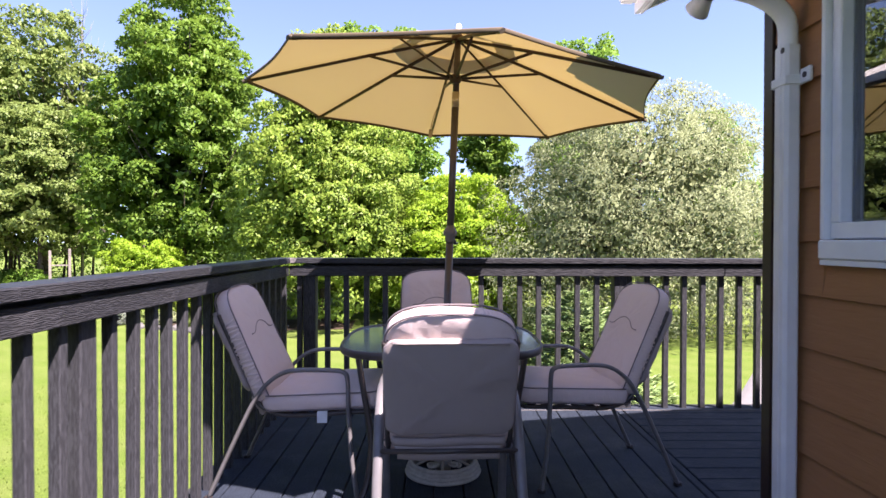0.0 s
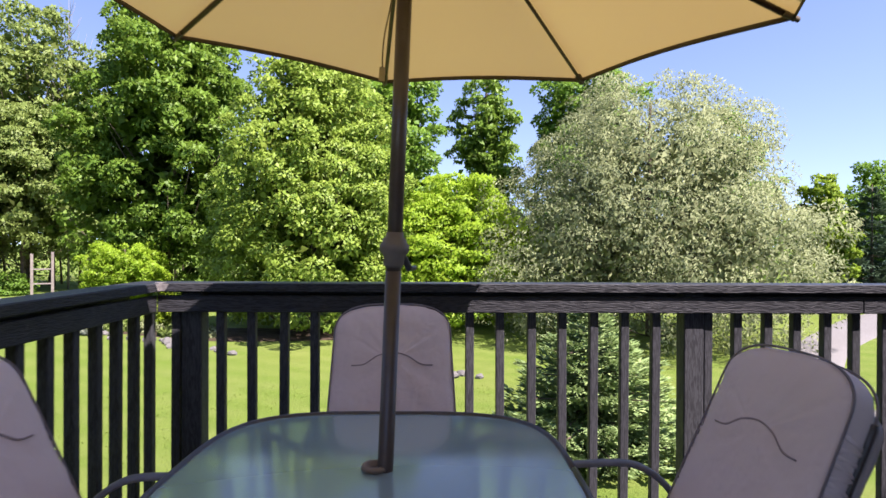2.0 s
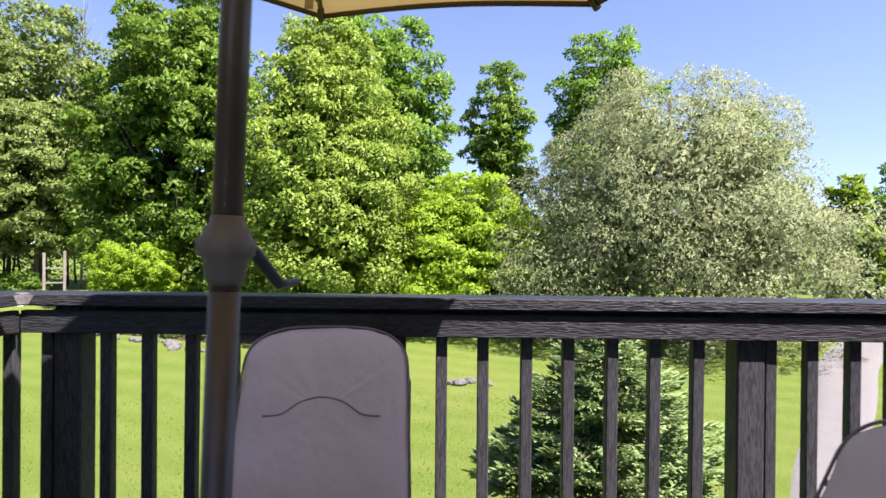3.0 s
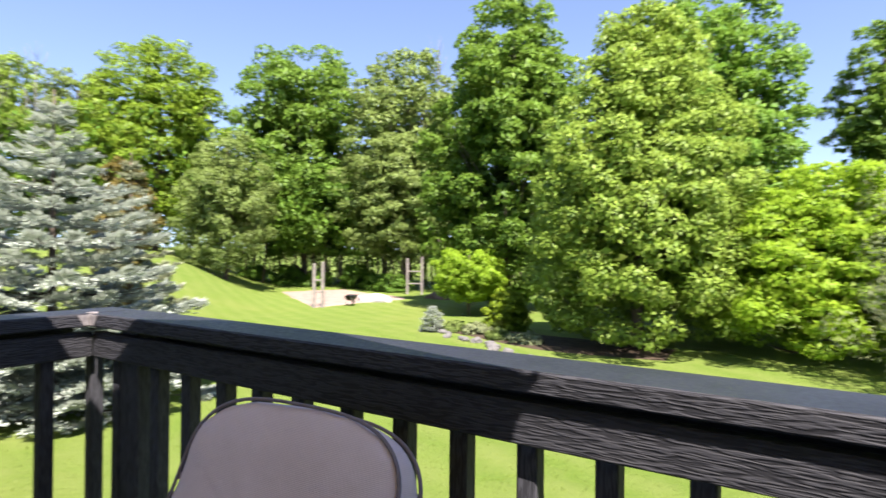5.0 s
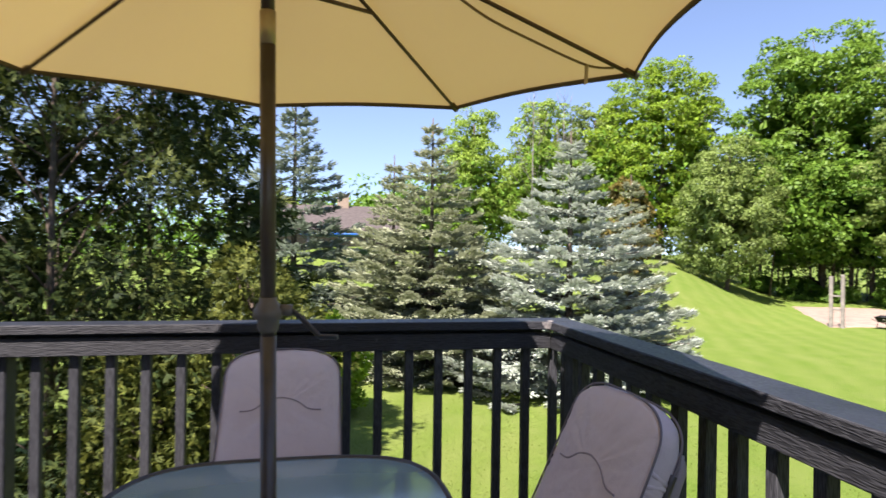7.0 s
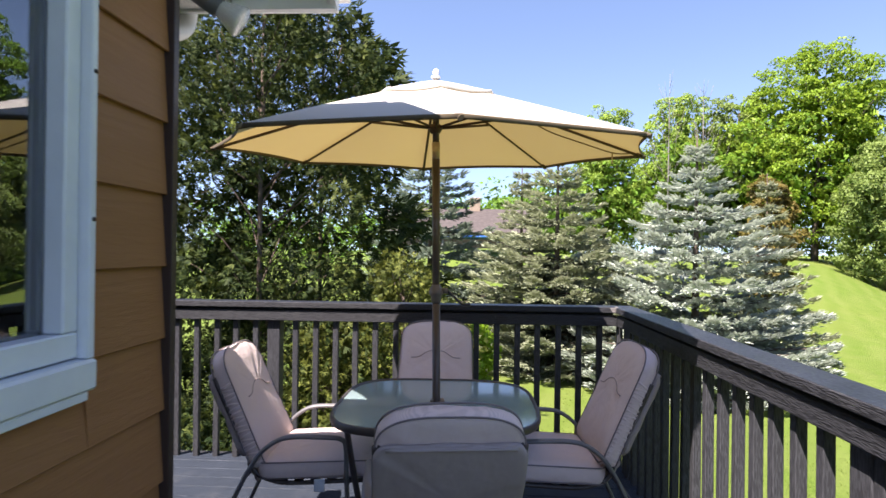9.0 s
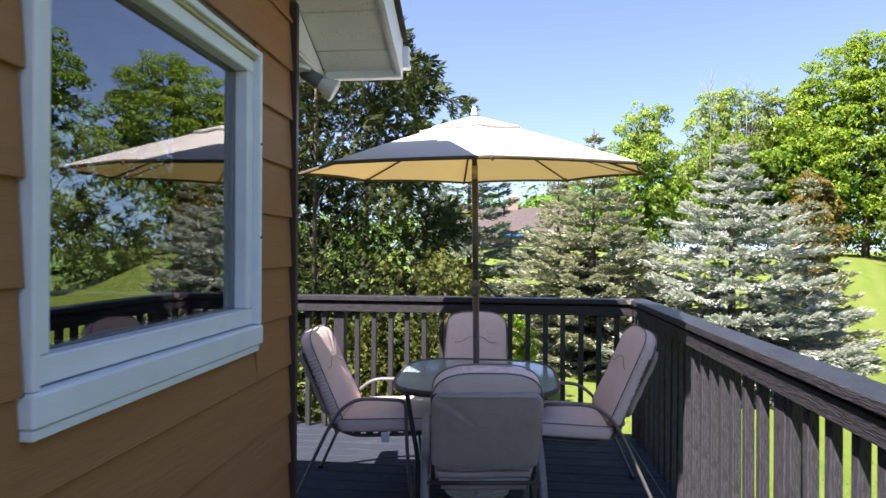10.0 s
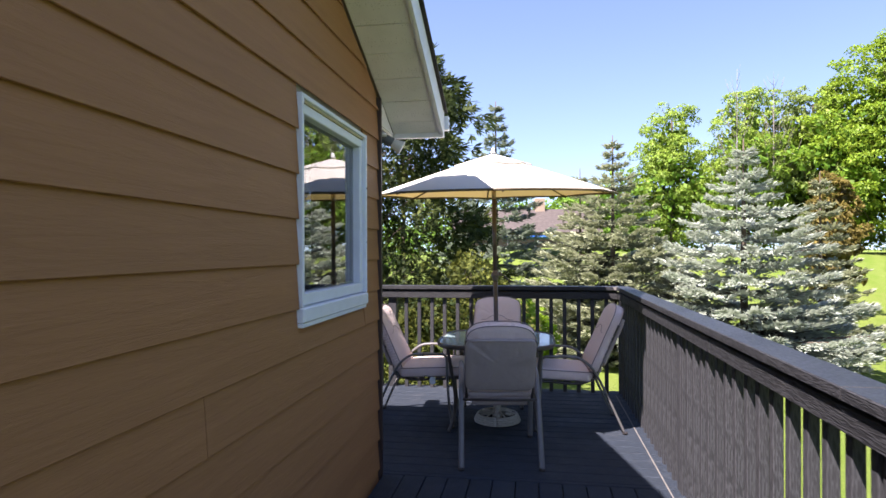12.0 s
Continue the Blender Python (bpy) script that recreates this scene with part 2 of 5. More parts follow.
def tri_mesh(name, verts, tris, smooth=False, normals=None):
    """A mesh from arrays of corners and triangles."""
    verts, tris = np.asarray(verts, np.float32), np.asarray(tris, np.int32)
    data = bpy.data.meshes.new(name)
    data.vertices.add(len(verts))
    data.vertices.foreach_set("co", verts.ravel())
    data.loops.add(tris.size)
    data.loops.foreach_set("vertex_index", tris.ravel())
    data.polygons.add(len(tris))
    data.polygons.foreach_set("loop_start", np.arange(0, tris.size, 3, dtype=np.int32))
    if smooth:
        data.polygons.foreach_set("use_smooth", np.ones(len(tris), bool))
    data.update(calc_edges=True)
    if normals is not None:
        data.polygons.foreach_set("use_smooth", np.ones(len(tris), bool))
        data.normals_split_custom_set_from_vertices(np.asarray(normals, np.float32))
    return data


# ---- the house ----
WX, WY = 1.906, 3.175      # outer faces of the two walls
PITCH = 0.45               # rise of the roof for one metre
EAVE_X, RAKE_Y = 1.495, 3.545
RIDGE_X = 4.6
COURSE, COURSE_0 = 0.1955, 0.055
END_X, END_Y = 7.294, -6.0


def roof_z(x):
    return 2.318 + PITCH * (min(x, 2 * RIDGE_X - x) - 1.56)


WIN_X = (2.243, 3.228)
WIN_Z = (1.138, 2.156)
WIN_Y = (1.81, 2.83)


def wall_mesh_north():
    bm = bmesh.new()
    y0, y1 = WY - 0.22, WY - 0.02
    a, b = WIN_X[0] + 0.04, WIN_X[1] - 0.04
    top = roof_z(WX)
    add_box(bm, (WX + 0.02, y0, -2.4), (a, y1, top))
    add_box(bm, (b, y0, -2.4), (END_X - 0.02, y1, top))
    add_box(bm, (a, y0, -2.4), (b, y1, WIN_Z[0] + 0.06))
    add_box(bm, (a, y0, WIN_Z[1] - 0.05), (b, y1, top))
    low = [bm.verts.new((x, y0, z)) for x, z in ((WX + 0.02, top), (END_X - 0.02, top), (RIDGE_X, roof_z(RIDGE_X)))]
    high = [bm.verts.new((v.co.x, y1, v.co.z)) for v in low]
    bm.faces.new(low)
    bm.faces.new(high[::-1])
    for i in range(3):
        bm.faces.new((low[i], high[i], high[(i + 1) % 3], low[(i + 1) % 3]))
    bmesh.ops.recalc_face_normals(bm, faces=bm.faces)
    return bm


def wall_mesh_west():
    bm = bmesh.new()
    x0, x1 = WX + 0.02, WX + 0.22
    a, b = WIN_Y[0] + 0.04, WIN_Y[1] - 0.04
    top, end = roof_z(WX), WY - 0.22
    add_box(bm, (x0, END_Y, -2.4), (x1, a, top))
    add_box(bm, (x0, b, -2.4), (x1, end, top))
    add_box(bm, (x0, a, -2.4), (x1, b, WIN_Z[0] + 0.06))
    add_box(bm, (x0, a, WIN_Z[1] - 0.05), (x1, b, top))
    return bm


INNER = plain("dim_room_plaster", (0.3, 0.27, 0.24), 0.9)
wall_north = tagged(part("wall_north", wall_mesh_north(), INNER), "house gable wall under tan wood lap siding", "wall", kind="structure")
wall_west = tagged(part("wall_west", wall_mesh_west(), INNER), "house side wall under tan wood lap siding", "wall", kind="structure")
part_bm = bmesh.new()
add_box(part_bm, (END_X - 0.22, END_Y, -2.4), (END_X - 0.02, WY - 0.22, roof_z(WX)))
add_box(part_bm, (WX + 0.22, END_Y, -2.4), (END_X - 0.22, END_Y + 0.2, roof_z(WX)))
tagged(part("wall_back", part_bm, INNER), "plain back walls of the house", "wall", kind="structure")
tagged(part("room_floor", box((WX + 0.22, END_Y + 0.2, -0.2), (END_X - 0.22, WY - 0.22, 0.0)), INNER), "plain room floor inside the house", "floor", kind="structure")
tagged(part("ceiling", box((WX + 0.22, END_Y + 0.2, 2.35), (END_X - 0.22, WY - 0.22, 2.45)), INNER), "plain room ceiling inside the house", "ceiling", kind="structure")


def lap_board(x0, x1, cut0, cut1, length_axis, rise=COURSE):
    """One lap board, thicker at its lower edge. cut0, cut1: how far its ends lean inwards at the top."""
    bm = bmesh.new()
    lap = 0.016
    rows = ((0.0, -lap + 0.012), (0.013, -lap + 0.012), (0.016, -lap), (0.022, -lap), (0.024, -lap + 0.002), (0.009, rise), (0.0, rise))
    ends = []
    for x, lean in ((x0, cut0), (x1, cut1)):
        ends.append([])
        for out, z in rows:
            s = x + lean * max(z, 0) / rise
            co = (s, out, z) if length_axis == "x" else (-out, s, z)
            ends[-1].append(bm.verts.new(co))
    n = len(rows)
    bm.faces.new(ends[0])
    bm.faces.new(ends[1][::-1])
    for i in range(n):
        bm.faces.new((ends[0][i], ends[1][i], ends[1][(i + 1) % n], ends[0][(i + 1) % n]))
    bmesh.ops.recalc_face_normals(bm, faces=bm.faces)
    return bm


random.seed(5)
for k in range(-12, 24):
    z = COURSE_0 + k * COURSE
    base = Matrix.Translation((0, WY - 0.02, z))
    left = WX + 0.012 if z + COURSE < roof_z(WX) else WX + 0.012 + max(0, (z - roof_z(WX)) / PITCH) + 0.0
    lean = 0.0 if z + COURSE < roof_z(WX) else COURSE / PITCH
    right = END_X if z + COURSE < roof_z(WX) else 2 * RIDGE_X - left
    if right - left < 0.5:
        break
    seams = sorted(random.uniform(left + 2.0, right - 0.9) for i in range(1)) if right - left > 4.5 and not WIN_Z[0] - COURSE < z < WIN_Z[1] else []
    spans = [left, *seams, right]
    for i, (a, b) in enumerate(zip(spans, spans[1:])):
        pieces = [(a, b)]
        if WIN_Z[0] - COURSE < z < WIN_Z[1] - 0.02:
            pieces = [(a, min(b, WIN_X[0] - 0.003)), (max(a, WIN_X[1] + 0.003), b)]
            if z < WIN_Z[0] - 0.03 and a < WIN_X[0]:
                part("siding_board", lap_board(WIN_X[0] - 0.003, WIN_X[1] + 0.003, 0, 0, "x", WIN_Z[0] - 0.008 - z), SIDING_X, wall_north, place=base)
        for c, d in pieces:
            if d - c > 0.05:
                part("siding_board", lap_board(c + 0.001, d - 0.001, lean if c == left else 0, -lean if d == right else 0, "x"), SIDING_X, wall_north, place=base)
    if z + COURSE < roof_z(WX) + 0.05:
        base = Matrix.Translation((WX + 0.02, 0, z))
        pieces = [(END_Y, WY - 0.045)]
        if WIN_Z[0] - COURSE < z < WIN_Z[1] - 0.02:
            pieces = [(END_Y, WIN_Y[0] - 0.003), (WIN_Y[1] + 0.003, WY - 0.045)]
            if z < WIN_Z[0] - 0.03:
                part("siding_board", lap_board(WIN_Y[0] - 0.003, WIN_Y[1] + 0.003, 0, 0, "y", WIN_Z[0] - 0.008 - z), SIDING_Y, wall_west, place=base)
        for c, d in pieces:
            part("siding_board", lap_board(c, d, 0, 0, "y"), SIDING_Y, wall_west, place=base)

trim_bm = bmesh.new()
add_box(trim_bm, (WX - 0.016, WY - 0.045, -2.4), (WX + 0.012, WY + 0.018, roof_z(WX) - 0.004), 0.002)
tagged(part("trim_corner", trim_bm, CORNER_TRIM), "narrow dark brown corner trim of the house", "trim", kind="structure")


def window(name, label, place, width, z0, z1):
    """A white casement in its casing. Local x runs along the wall, y points out of it."""
    w = thing(name, label, "window", place, kind="structure")
    case, sash = 0.021, 0.046

    def bar(nm, lo, hi, bevel=0.004, mat=WHITE_PAINT):
        return part(nm, box(lo, hi, bevel), mat, w)

    h0, h1 = z0 + 0.08, z1
    inner = case + 0.002
    low, high = h0 + 0.058, h1 - case - sash - 0.012
    bar("casing", (0, -0.09, h0), (case, 0.018, h1), 0.003)
    bar("casing", (width - case, -0.09, h0), (width, 0.018, h1), 0.003)
    bar("casing", (inner, -0.09, h1 - case), (width - inner, 0.017, h1), 0.003)
    bar("sash_rail", (inner, -0.088, h0 + 0.003), (width - inner, -0.004, low))
    bar("sash_rail", (inner, -0.088, high), (width - inner, -0.004, h1 - case - 0.012))
    bar("sash_stile", (inner, -0.088, low + 0.001), (inner + sash, -0.005, high - 0.001))
    bar("sash_stile", (width - inner - sash, -0.088, low + 0.001), (width - inner, -0.005, high - 0.001))
    bar("window_sill", (-0.003, -0.05, z0 + 0.012), (width + 0.003, 0.024, h0 - 0.001), 0.006)
    bar("drip_strip", (0.02, -0.02, z0 - 0.008), (width, 0.018, z0 + 0.011), 0.002)
    bar("stop_bead", (inner, -0.03, h1 - case - 0.0115), (width - inner, 0.004, h1 - case - 0.0005), 0.002,
        plain("aged_putty_strip", (0.5, 0.45, 0.3), 0.7))
    gx0, gx1, gz0, gz1 = inner + sash, width - inner - sash, low, high
    pane = part("pane", box((gx0, -0.052, gz0), (gx1, -0.047, gz1)), WINDOW_GLASS, w, "clear reflecting glass pane")
    pane.visible_shadow = False
    spacer = bmesh.new()
    for lo, hi in (((gx0, -0.07, gz0), (gx0 + 0.012, -0.056, gz1)), ((gx1 - 0.012, -0.07, gz0), (gx1, -0.056, gz1)),
                   ((gx0, -0.07, gz0), (gx1, -0.056, gz0 + 0.012)), ((gx0, -0.07, gz1 - 0.012), (gx1, -0.056, gz1))):
        add_box(spacer, lo, hi)
    part("spacer", spacer, plain("grey_spacer", (0.25, 0.27, 0.3), 0.4), w)
    screw = lathe([(0.005, 0.0), (0.005, 0.003), (0.002, 0.004)], 8)
    data = to_mesh(screw, "screw")
    for z in (h0 + 0.3, h0 + 0.62):
        part("screw", data, CORNER_TRIM, w, place=pose(case * 0.5, 0.018, z, -90, 0, 0))
    return w


# local x of a window runs to the left of somebody who looks at it from outside, after the turn
window("window_1", "white framed fixed window reflecting trees and sky", Matrix.Translation((WIN_X[0], WY, 0)), WIN_X[1] - WIN_X[0], WIN_Z[0], WIN_Z[1])
window("window_2", "white framed window in the shaded house side", pose(WX, WIN_Y[0], 0, 0, 0, 90), WIN_Y[1] - WIN_Y[0], WIN_Z[0], WIN_Z[1])

# roof: shingles over a deck, white rake board, perforated soffit panels
roof = thing("roof", "dark shingled gable roof with white rake boards and vented soffit", "roof", kind="structure")


def slope_slab(x0, x1, y0, y1, under, over):
    bm = bmesh.new()
    vs = [bm.verts.new((x, y, roof_z(x) + dz)) for dz in (under, over) for x, y in ((x0, y0), (x1, y0), (x1, y1), (x0, y1))]
    for f in ((0, 3, 2, 1), (4, 5, 6, 7), (0, 1, 5, 4), (1, 2, 6, 5), (2, 3, 7, 6), (3, 0, 4, 7)):
        bm.faces.new([vs[i] for i in f])
    bmesh.ops.recalc_face_normals(bm, faces=bm.faces)
    return bm


for x0, x1 in ((EAVE_X, RIDGE_X), (RIDGE_X, 2 * RIDGE_X - EAVE_X)):
    part("roof_slope", slope_slab(x0, x1, END_Y - 0.3, RAKE_Y - 0.022, 0.03, 0.175), plain("roof_boards", (0.25, 0.2, 0.15), 0.8), roof)
    part("rake_board", slope_slab(x0, x1, RAKE_Y - 0.02, RAKE_Y, -0.01, 0.165), WHITE_METAL, roof, "white metal rake board")
    e = 0.03 if x0 == EAVE_X else 0.0
    part("shingles", slope_slab(x0 - e, x1 + (0.03 - e), END_Y - 0.32, RAKE_Y + 0.022, 0.178, 0.2), SHINGLE, roof, "dark asphalt shingles")
seams = [EAVE_X + 0.012] + [1.64 + 0.204 * i for i in range(15)]
for x0, x1 in zip(seams, seams[1:]):
    part("soffit_panel", slope_slab(x0, x1 - 0.007, WY + 0.006, RAKE_Y - 0.034, 0.012, 0.026), SOFFIT, roof)
part("soffit_backing", slope_slab(EAVE_X + 0.012, RIDGE_X, WY + 0.006, RAKE_Y - 0.034, 0.0262, 0.0295), CORNER_TRIM, roof)
part("rake_filler", slope_slab(WX + 0.014, RIDGE_X, WY - 0.0195, WY - 0.0125, -0.2, 0.0115), SIDING_X, roof, "tan siding strip under the soffit")
part("soffit_channel", slope_slab(EAVE_X + 0.012, RIDGE_X, RAKE_Y - 0.032, RAKE_Y - 0.0205, -0.004, 0.011), WHITE_METAL, roof)
# the boxed eave on the west side, closed by a white triangle towards the gable
ez = roof_z(EAVE_X)
part("eave_end_panel", prism([(EAVE_X + 0.022, ez + 0.011), (WX - 0.018, ez + 0.011), (WX - 0.018, roof_z(WX) + 0.002)], WY - 0.01, WY + 0.004, "y"), WHITE_METAL, roof, "white metal triangle closing the eave")
part("eave_soffit", box((EAVE_X + 0.004, END_Y, ez - 0.004), (WX - 0.014, WY - 0.002, ez + 0.01)), SOFFIT, roof)
part("fascia_board", box((EAVE_X - 0.02, END_Y, ez - 0.012), (EAVE_X + 0.002, RAKE_Y, ez + 0.19), 0.002), WHITE_METAL, roof, "white metal eave fascia")
part("rake_return", box((EAVE_X + 0.004, RAKE_Y - 0.36, ez - 0.012), (EAVE_X + 0.02, RAKE_Y - 0.003, ez + 0.06), 0.002), WHITE_METAL, roof)

# gutter and downspout
gutter = thing("gutter", "white metal eave gutter with a bracketed end", "gutter")
g = bmesh.new()
gp = [(0, 0.12), (0, 0), (-0.07, 0), (-0.085, 0.03), (-0.11, 0.075), (-0.11, 0.12), (-0.105, 0.12), (-0.104, 0.077), (-0.081, 0.034), (-0.067, 0.005), (-0.004, 0.005), (-0.004, 0.12)]
shape = prism([(EAVE_X - 0.021 + a, ez + 0.03 + b) for a, b in gp], END_Y, RAKE_Y - 0.03, "y")
part("trough", shape, WHITE_METAL, gutter)
part("end_cap", prism([(EAVE_X - 0.022 + a, ez + 0.03 + b) for a, b in gp[:6]], RAKE_Y - 0.03, RAKE_Y - 0.024, "y"), WHITE_METAL, gutter)
bracket = part("end_bracket", box((EAVE_X - 0.075, RAKE_Y - 0.022, ez + 0.045), (EAVE_X - 0.02, RAKE_Y + 0.03, ez + 0.145), 0.004), WHITE_METAL, gutter, "small white bracket with two holes")
hole = to_mesh(lathe([(0.011, 0), (0.011, 0.003)], 12), "hole")
for z in (0.075, 0.115):
    part("hole", hole, CORNER_TRIM, bracket, place=pose(EAVE_X - 0.047, RAKE_Y + 0.0295, ez + z, -90, 0, 0))

spout = thing("downspout", "white metal downspout with a curved elbow on the house corner", "downspout")
sy = 2.988
elbow = curve([(1.44, sy, ez + 0.03), (1.47, sy, ez - 0.06), (1.58, sy, ez - 0.115), (1.76, sy, ez - 0.165), (1.855, sy, ez - 0.24), (1.866, sy, ez - 0.36)], 6)
part("elbow", tube(elbow, 0.042, 0.03, 14, side=(0, 1, 0)), WHITE_METAL, spout)
dsp = bmesh.new()
add_box(dsp, (1.836, sy - 0.042, 0.02), (1.896, sy + 0.042, ez - 0.34), 0.012)
add_box(dsp, (1.833, sy - 0.012, 0.02), (1.839, sy + 0.012, ez - 0.345), 0.002)
part("pipe", dsp, WHITE_METAL, spout)
strap = bmesh.new()
add_box(strap, (1.83, sy - 0.047, 1.79), (1.9, sy + 0.047, 1.825), 0.003)
add_box(strap, (1.884, sy - 0.1, 1.79), (1.9, sy - 0.046, 1.845), 0.004)
part("strap", strap, WHITE_METAL, spout, "white fixing strap")
for yy, zz in ((sy - 0.075, 1.817), (sy - 0.02, 1.92)):
    part("screw", hole, CORNER_TRIM, spout, place=pose(1.884 if zz < 1.9 else 1.836, yy, zz, 0, -90, 0))

# twin floodlight under the eave
flood = thing("floodlight", "twin outdoor floodlight with reflector bulbs under the eave", "lamp")
GREY_SOCKET = plain("grey_socket", (0.12, 0.12, 0.13), 0.5)
BULB = plain("frosted_bulb_glass", (0.62, 0.62, 0.6), 0.25, 0.6)
part("base_plate", lathe([(0.06, -0.03), (0.06, -0.012), (0.045, 0.0)], 18), WHITE_METAL, flood, place=pose(1.72, 3.12, ez - 0.006, 0, 0, 0))
for aim, eye in (((1.61, 3.40, 2.10), (1.68, 3.14, 2.26)), ((1.60, 2.86, 2.14), (1.69, 3.05, 2.21))):
    arm = part("socket", lathe([(0.016, -0.02), (0.03, 0.0), (0.033, 0.075), (0.026, 0.085)], 16), GREY_SOCKET, flood, "dark grey lamp socket")
    arm.matrix_basis = look(eye, aim) @ pose(0, 0, 0, 180, 0, 0)
    lamp = part("bulb", lathe([(0.022, 0.07), (0.03, 0.09), (0.05, 0.145), (0.052, 0.153), (0.046, 0.158), (0.018, 0.16)], 24), BULB, flood, "frosted reflector bulb")
    lamp.matrix_basis = arm.matrix_basis.copy()


# ---- the deck ----
RX, RY = -0.5, 5.0        # inner edges of the rail caps
FAR_X, NEAR_Y = 9.6, -3.2
deck = tagged(part("floor", box((RX - 0.12, NEAR_Y, -0.24), (FAR_X, RY + 0.11, -0.045)), RAIL_X), "raised timber deck, dark stained", "deck", kind="structure")
WIDE, GAP = 0.1385, 0.006
random.seed(11)
x = RX - 0.115
while x < 1.86:
    w = min(WIDE, 1.885 - x)
    spans = [NEAR_Y, random.uniform(-1.5, 0.5), RY + 0.105]
    for a, b in zip(spans, spans[1:]):
        part("deck_board", box((x, a + 0.002, -0.041), (x + w, b - 0.002, random.uniform(-0.0015, 0.0)), 0.004), DECK_Y, deck)
    x += WIDE + GAP
y = WY + 0.02
while y < RY + 0.1:
    w = min(WIDE, RY + 0.105 - y)
    spans = [1.892, random.uniform(4.5, 6.5), FAR_X]
    if w > 0.03:
        for a, b in zip(spans, spans[1:]):
            part("deck_board", box((a + 0.002, y, -0.041), (b - 0.002, y + w, random.uniform(-0.0015, 0.0)), 0.004), DECK_X, deck)
    y += WIDE + GAP
# added pale strip: the sunlight on the worn board edge is in its colour
part("worn_edge", box((RX + 0.05, RY - 0.017, -0.002), (FAR_X, RY - 0.008, 0.0025), 0.001), plain("pale_sunlit_worn_wood", (0.15, 0.14, 0.13), 0.8), deck, "added pale strip for the sunlit worn board edge")
rim = bmesh.new()
add_box(rim, (RX - 0.16, NEAR_Y, -0.25), (RX - 0.121, RY + 0.15, -0.002))
add_box(rim, (RX - 0.121, RY + 0.111, -0.25), (FAR_X, RY + 0.15, -0.002))
part("rim_joist", rim, RAIL_X, deck)
for px, py in ((-0.55, 4.98), (-0.55, 2.0), (-0.55, -1.0), (3.0, 4.98), (6.0, 4.98), (9.0, 4.98)):
    part("deck_post", box((px - 0.07, py - 0.07, -2.6), (px + 0.07, py + 0.07, -0.25), 0.005), RAIL_Z, deck)

baluster_data = to_mesh(box((-0.019, -0.019, -0.22), (0.019, 0.019, 1.02), 0.003), "baluster")
post_data = to_mesh(box((-0.045, -0.045, -0.23), (0.045, 0.045, 1.048), 0.005), "post")
NAIL = plain("weathered_nail", (0.3, 0.3, 0.3), 0.5, metal=0.6)


def railing(along, start, stop, posts, first, seams, label):
    """A run of rail. along 'x': it faces -y; along 'y': it faces +x. Local: u along, v away from the deck."""
    r = thing("railing", label, "railing", group="deck railings")
    spots_ = []

    def put(u0, v0, z0, u1, v1, z1):
        if along == "x":
            return (u0, RY + v0, z0), (u1, RY + v1, z1)
        return (RX - v1, u0, z0), (RX - v0, u1, z1)

    mat = RAIL_X if along == "x" else RAIL_Y
    caps = [start, *seams[0], stop]
    for a, b in zip(caps, caps[1:]):
        cap = part("cap_board", box(*put(a + 0.0008, 0, 1.053, b - 0.0008, 0.142, 1.092), 0.004), mat, r)
        cap.data.materials.append(CAP_TOP)
        for face in cap.data.polygons:
            if face.normal.z > 0.9:
                face.material_index = 1
    faces = [start - (0.016 if along == "x" else 0), *seams[1], stop - (0 if along == "x" else 0.124)]
    for a, b in zip(faces, faces[1:]):
        part("face_board", box(*put(a + 0.0012, 0.016, 0.962, b - 0.0012, 0.045, 1.036), 0.003), mat, r)
    part("back_board", box(*put(start + 0.12, 0.1375, 0.962, stop - 0.12, 0.16, 1.050), 0.003), mat, r)
    for p in posts:
        lo, hi = put(p, 0.0465, 0, p, 0.1365, 0)
        part("post", post_data, RAIL_Z, r, place=Matrix.Translation(((lo[0] + hi[0]) / 2, (lo[1] + hi[1]) / 2, 0)))
    turn_at = posts[1]
    u = first
    while u > start + 0.1:
        u -= 0.1399
    u += 0.1399
    while u < (turn_at if along == "x" else stop - 0.03):
        spots_.append(u)
        u += 0.1399
    if along == "x":
        spots_.append(start + 0.048)
        spots_ += [turn_at + 0.064 + 0.1352 * i for i in range(int((stop - 0.1 - turn_at) / 0.1352))]
    random.seed(3 if along == "x" else 4)
    for u in spots_:
        if all(abs(u - p) > 0.0635 for p in posts):
            lo, hi = put(u, 0.0655, 0, u, 0.0655, 0)
            part("baluster", baluster_data, RAIL_Z, r, place=pose(lo[0], lo[1], random.uniform(-0.006, 0.006), random.uniform(-0.25, 0.25), random.uniform(-0.25, 0.25), random.uniform(-2, 2)))
    return r


railing("x", RX, FAR_X, (-0.378, 1.885, 4.05, 6.2, 8.4), 0.871, ((3.9, 7.6), (2.633, 5.3, 8.0)), "charcoal stained wooden deck railing with square balusters")
railing("y", NEAR_Y, RY + 0.142, (-1.75, 0.45, 2.657), 4.909, ((0.9,), (0.2,)), "charcoal stained wooden deck railing beside the table")

# bare worn wood at the inner corner of the two caps
corner_rail = bpy.data.objects["railing"]
CHIP = plain("grey_bare_chipped_wood", (0.2, 0.185, 0.175), 0.85, vary=0.4, scale=60, relief=0.002)
part("worn_chip", prism([(RX + 0.001, 1.089), (RX + 0.045, 1.088), (RX + 0.036, 1.075), (RX + 0.026, 1.058), (RX + 0.001, 1.057)], RY - 0.0022, RY + 0.002, "y"), CHIP, corner_rail, "bare grey chipped corner")
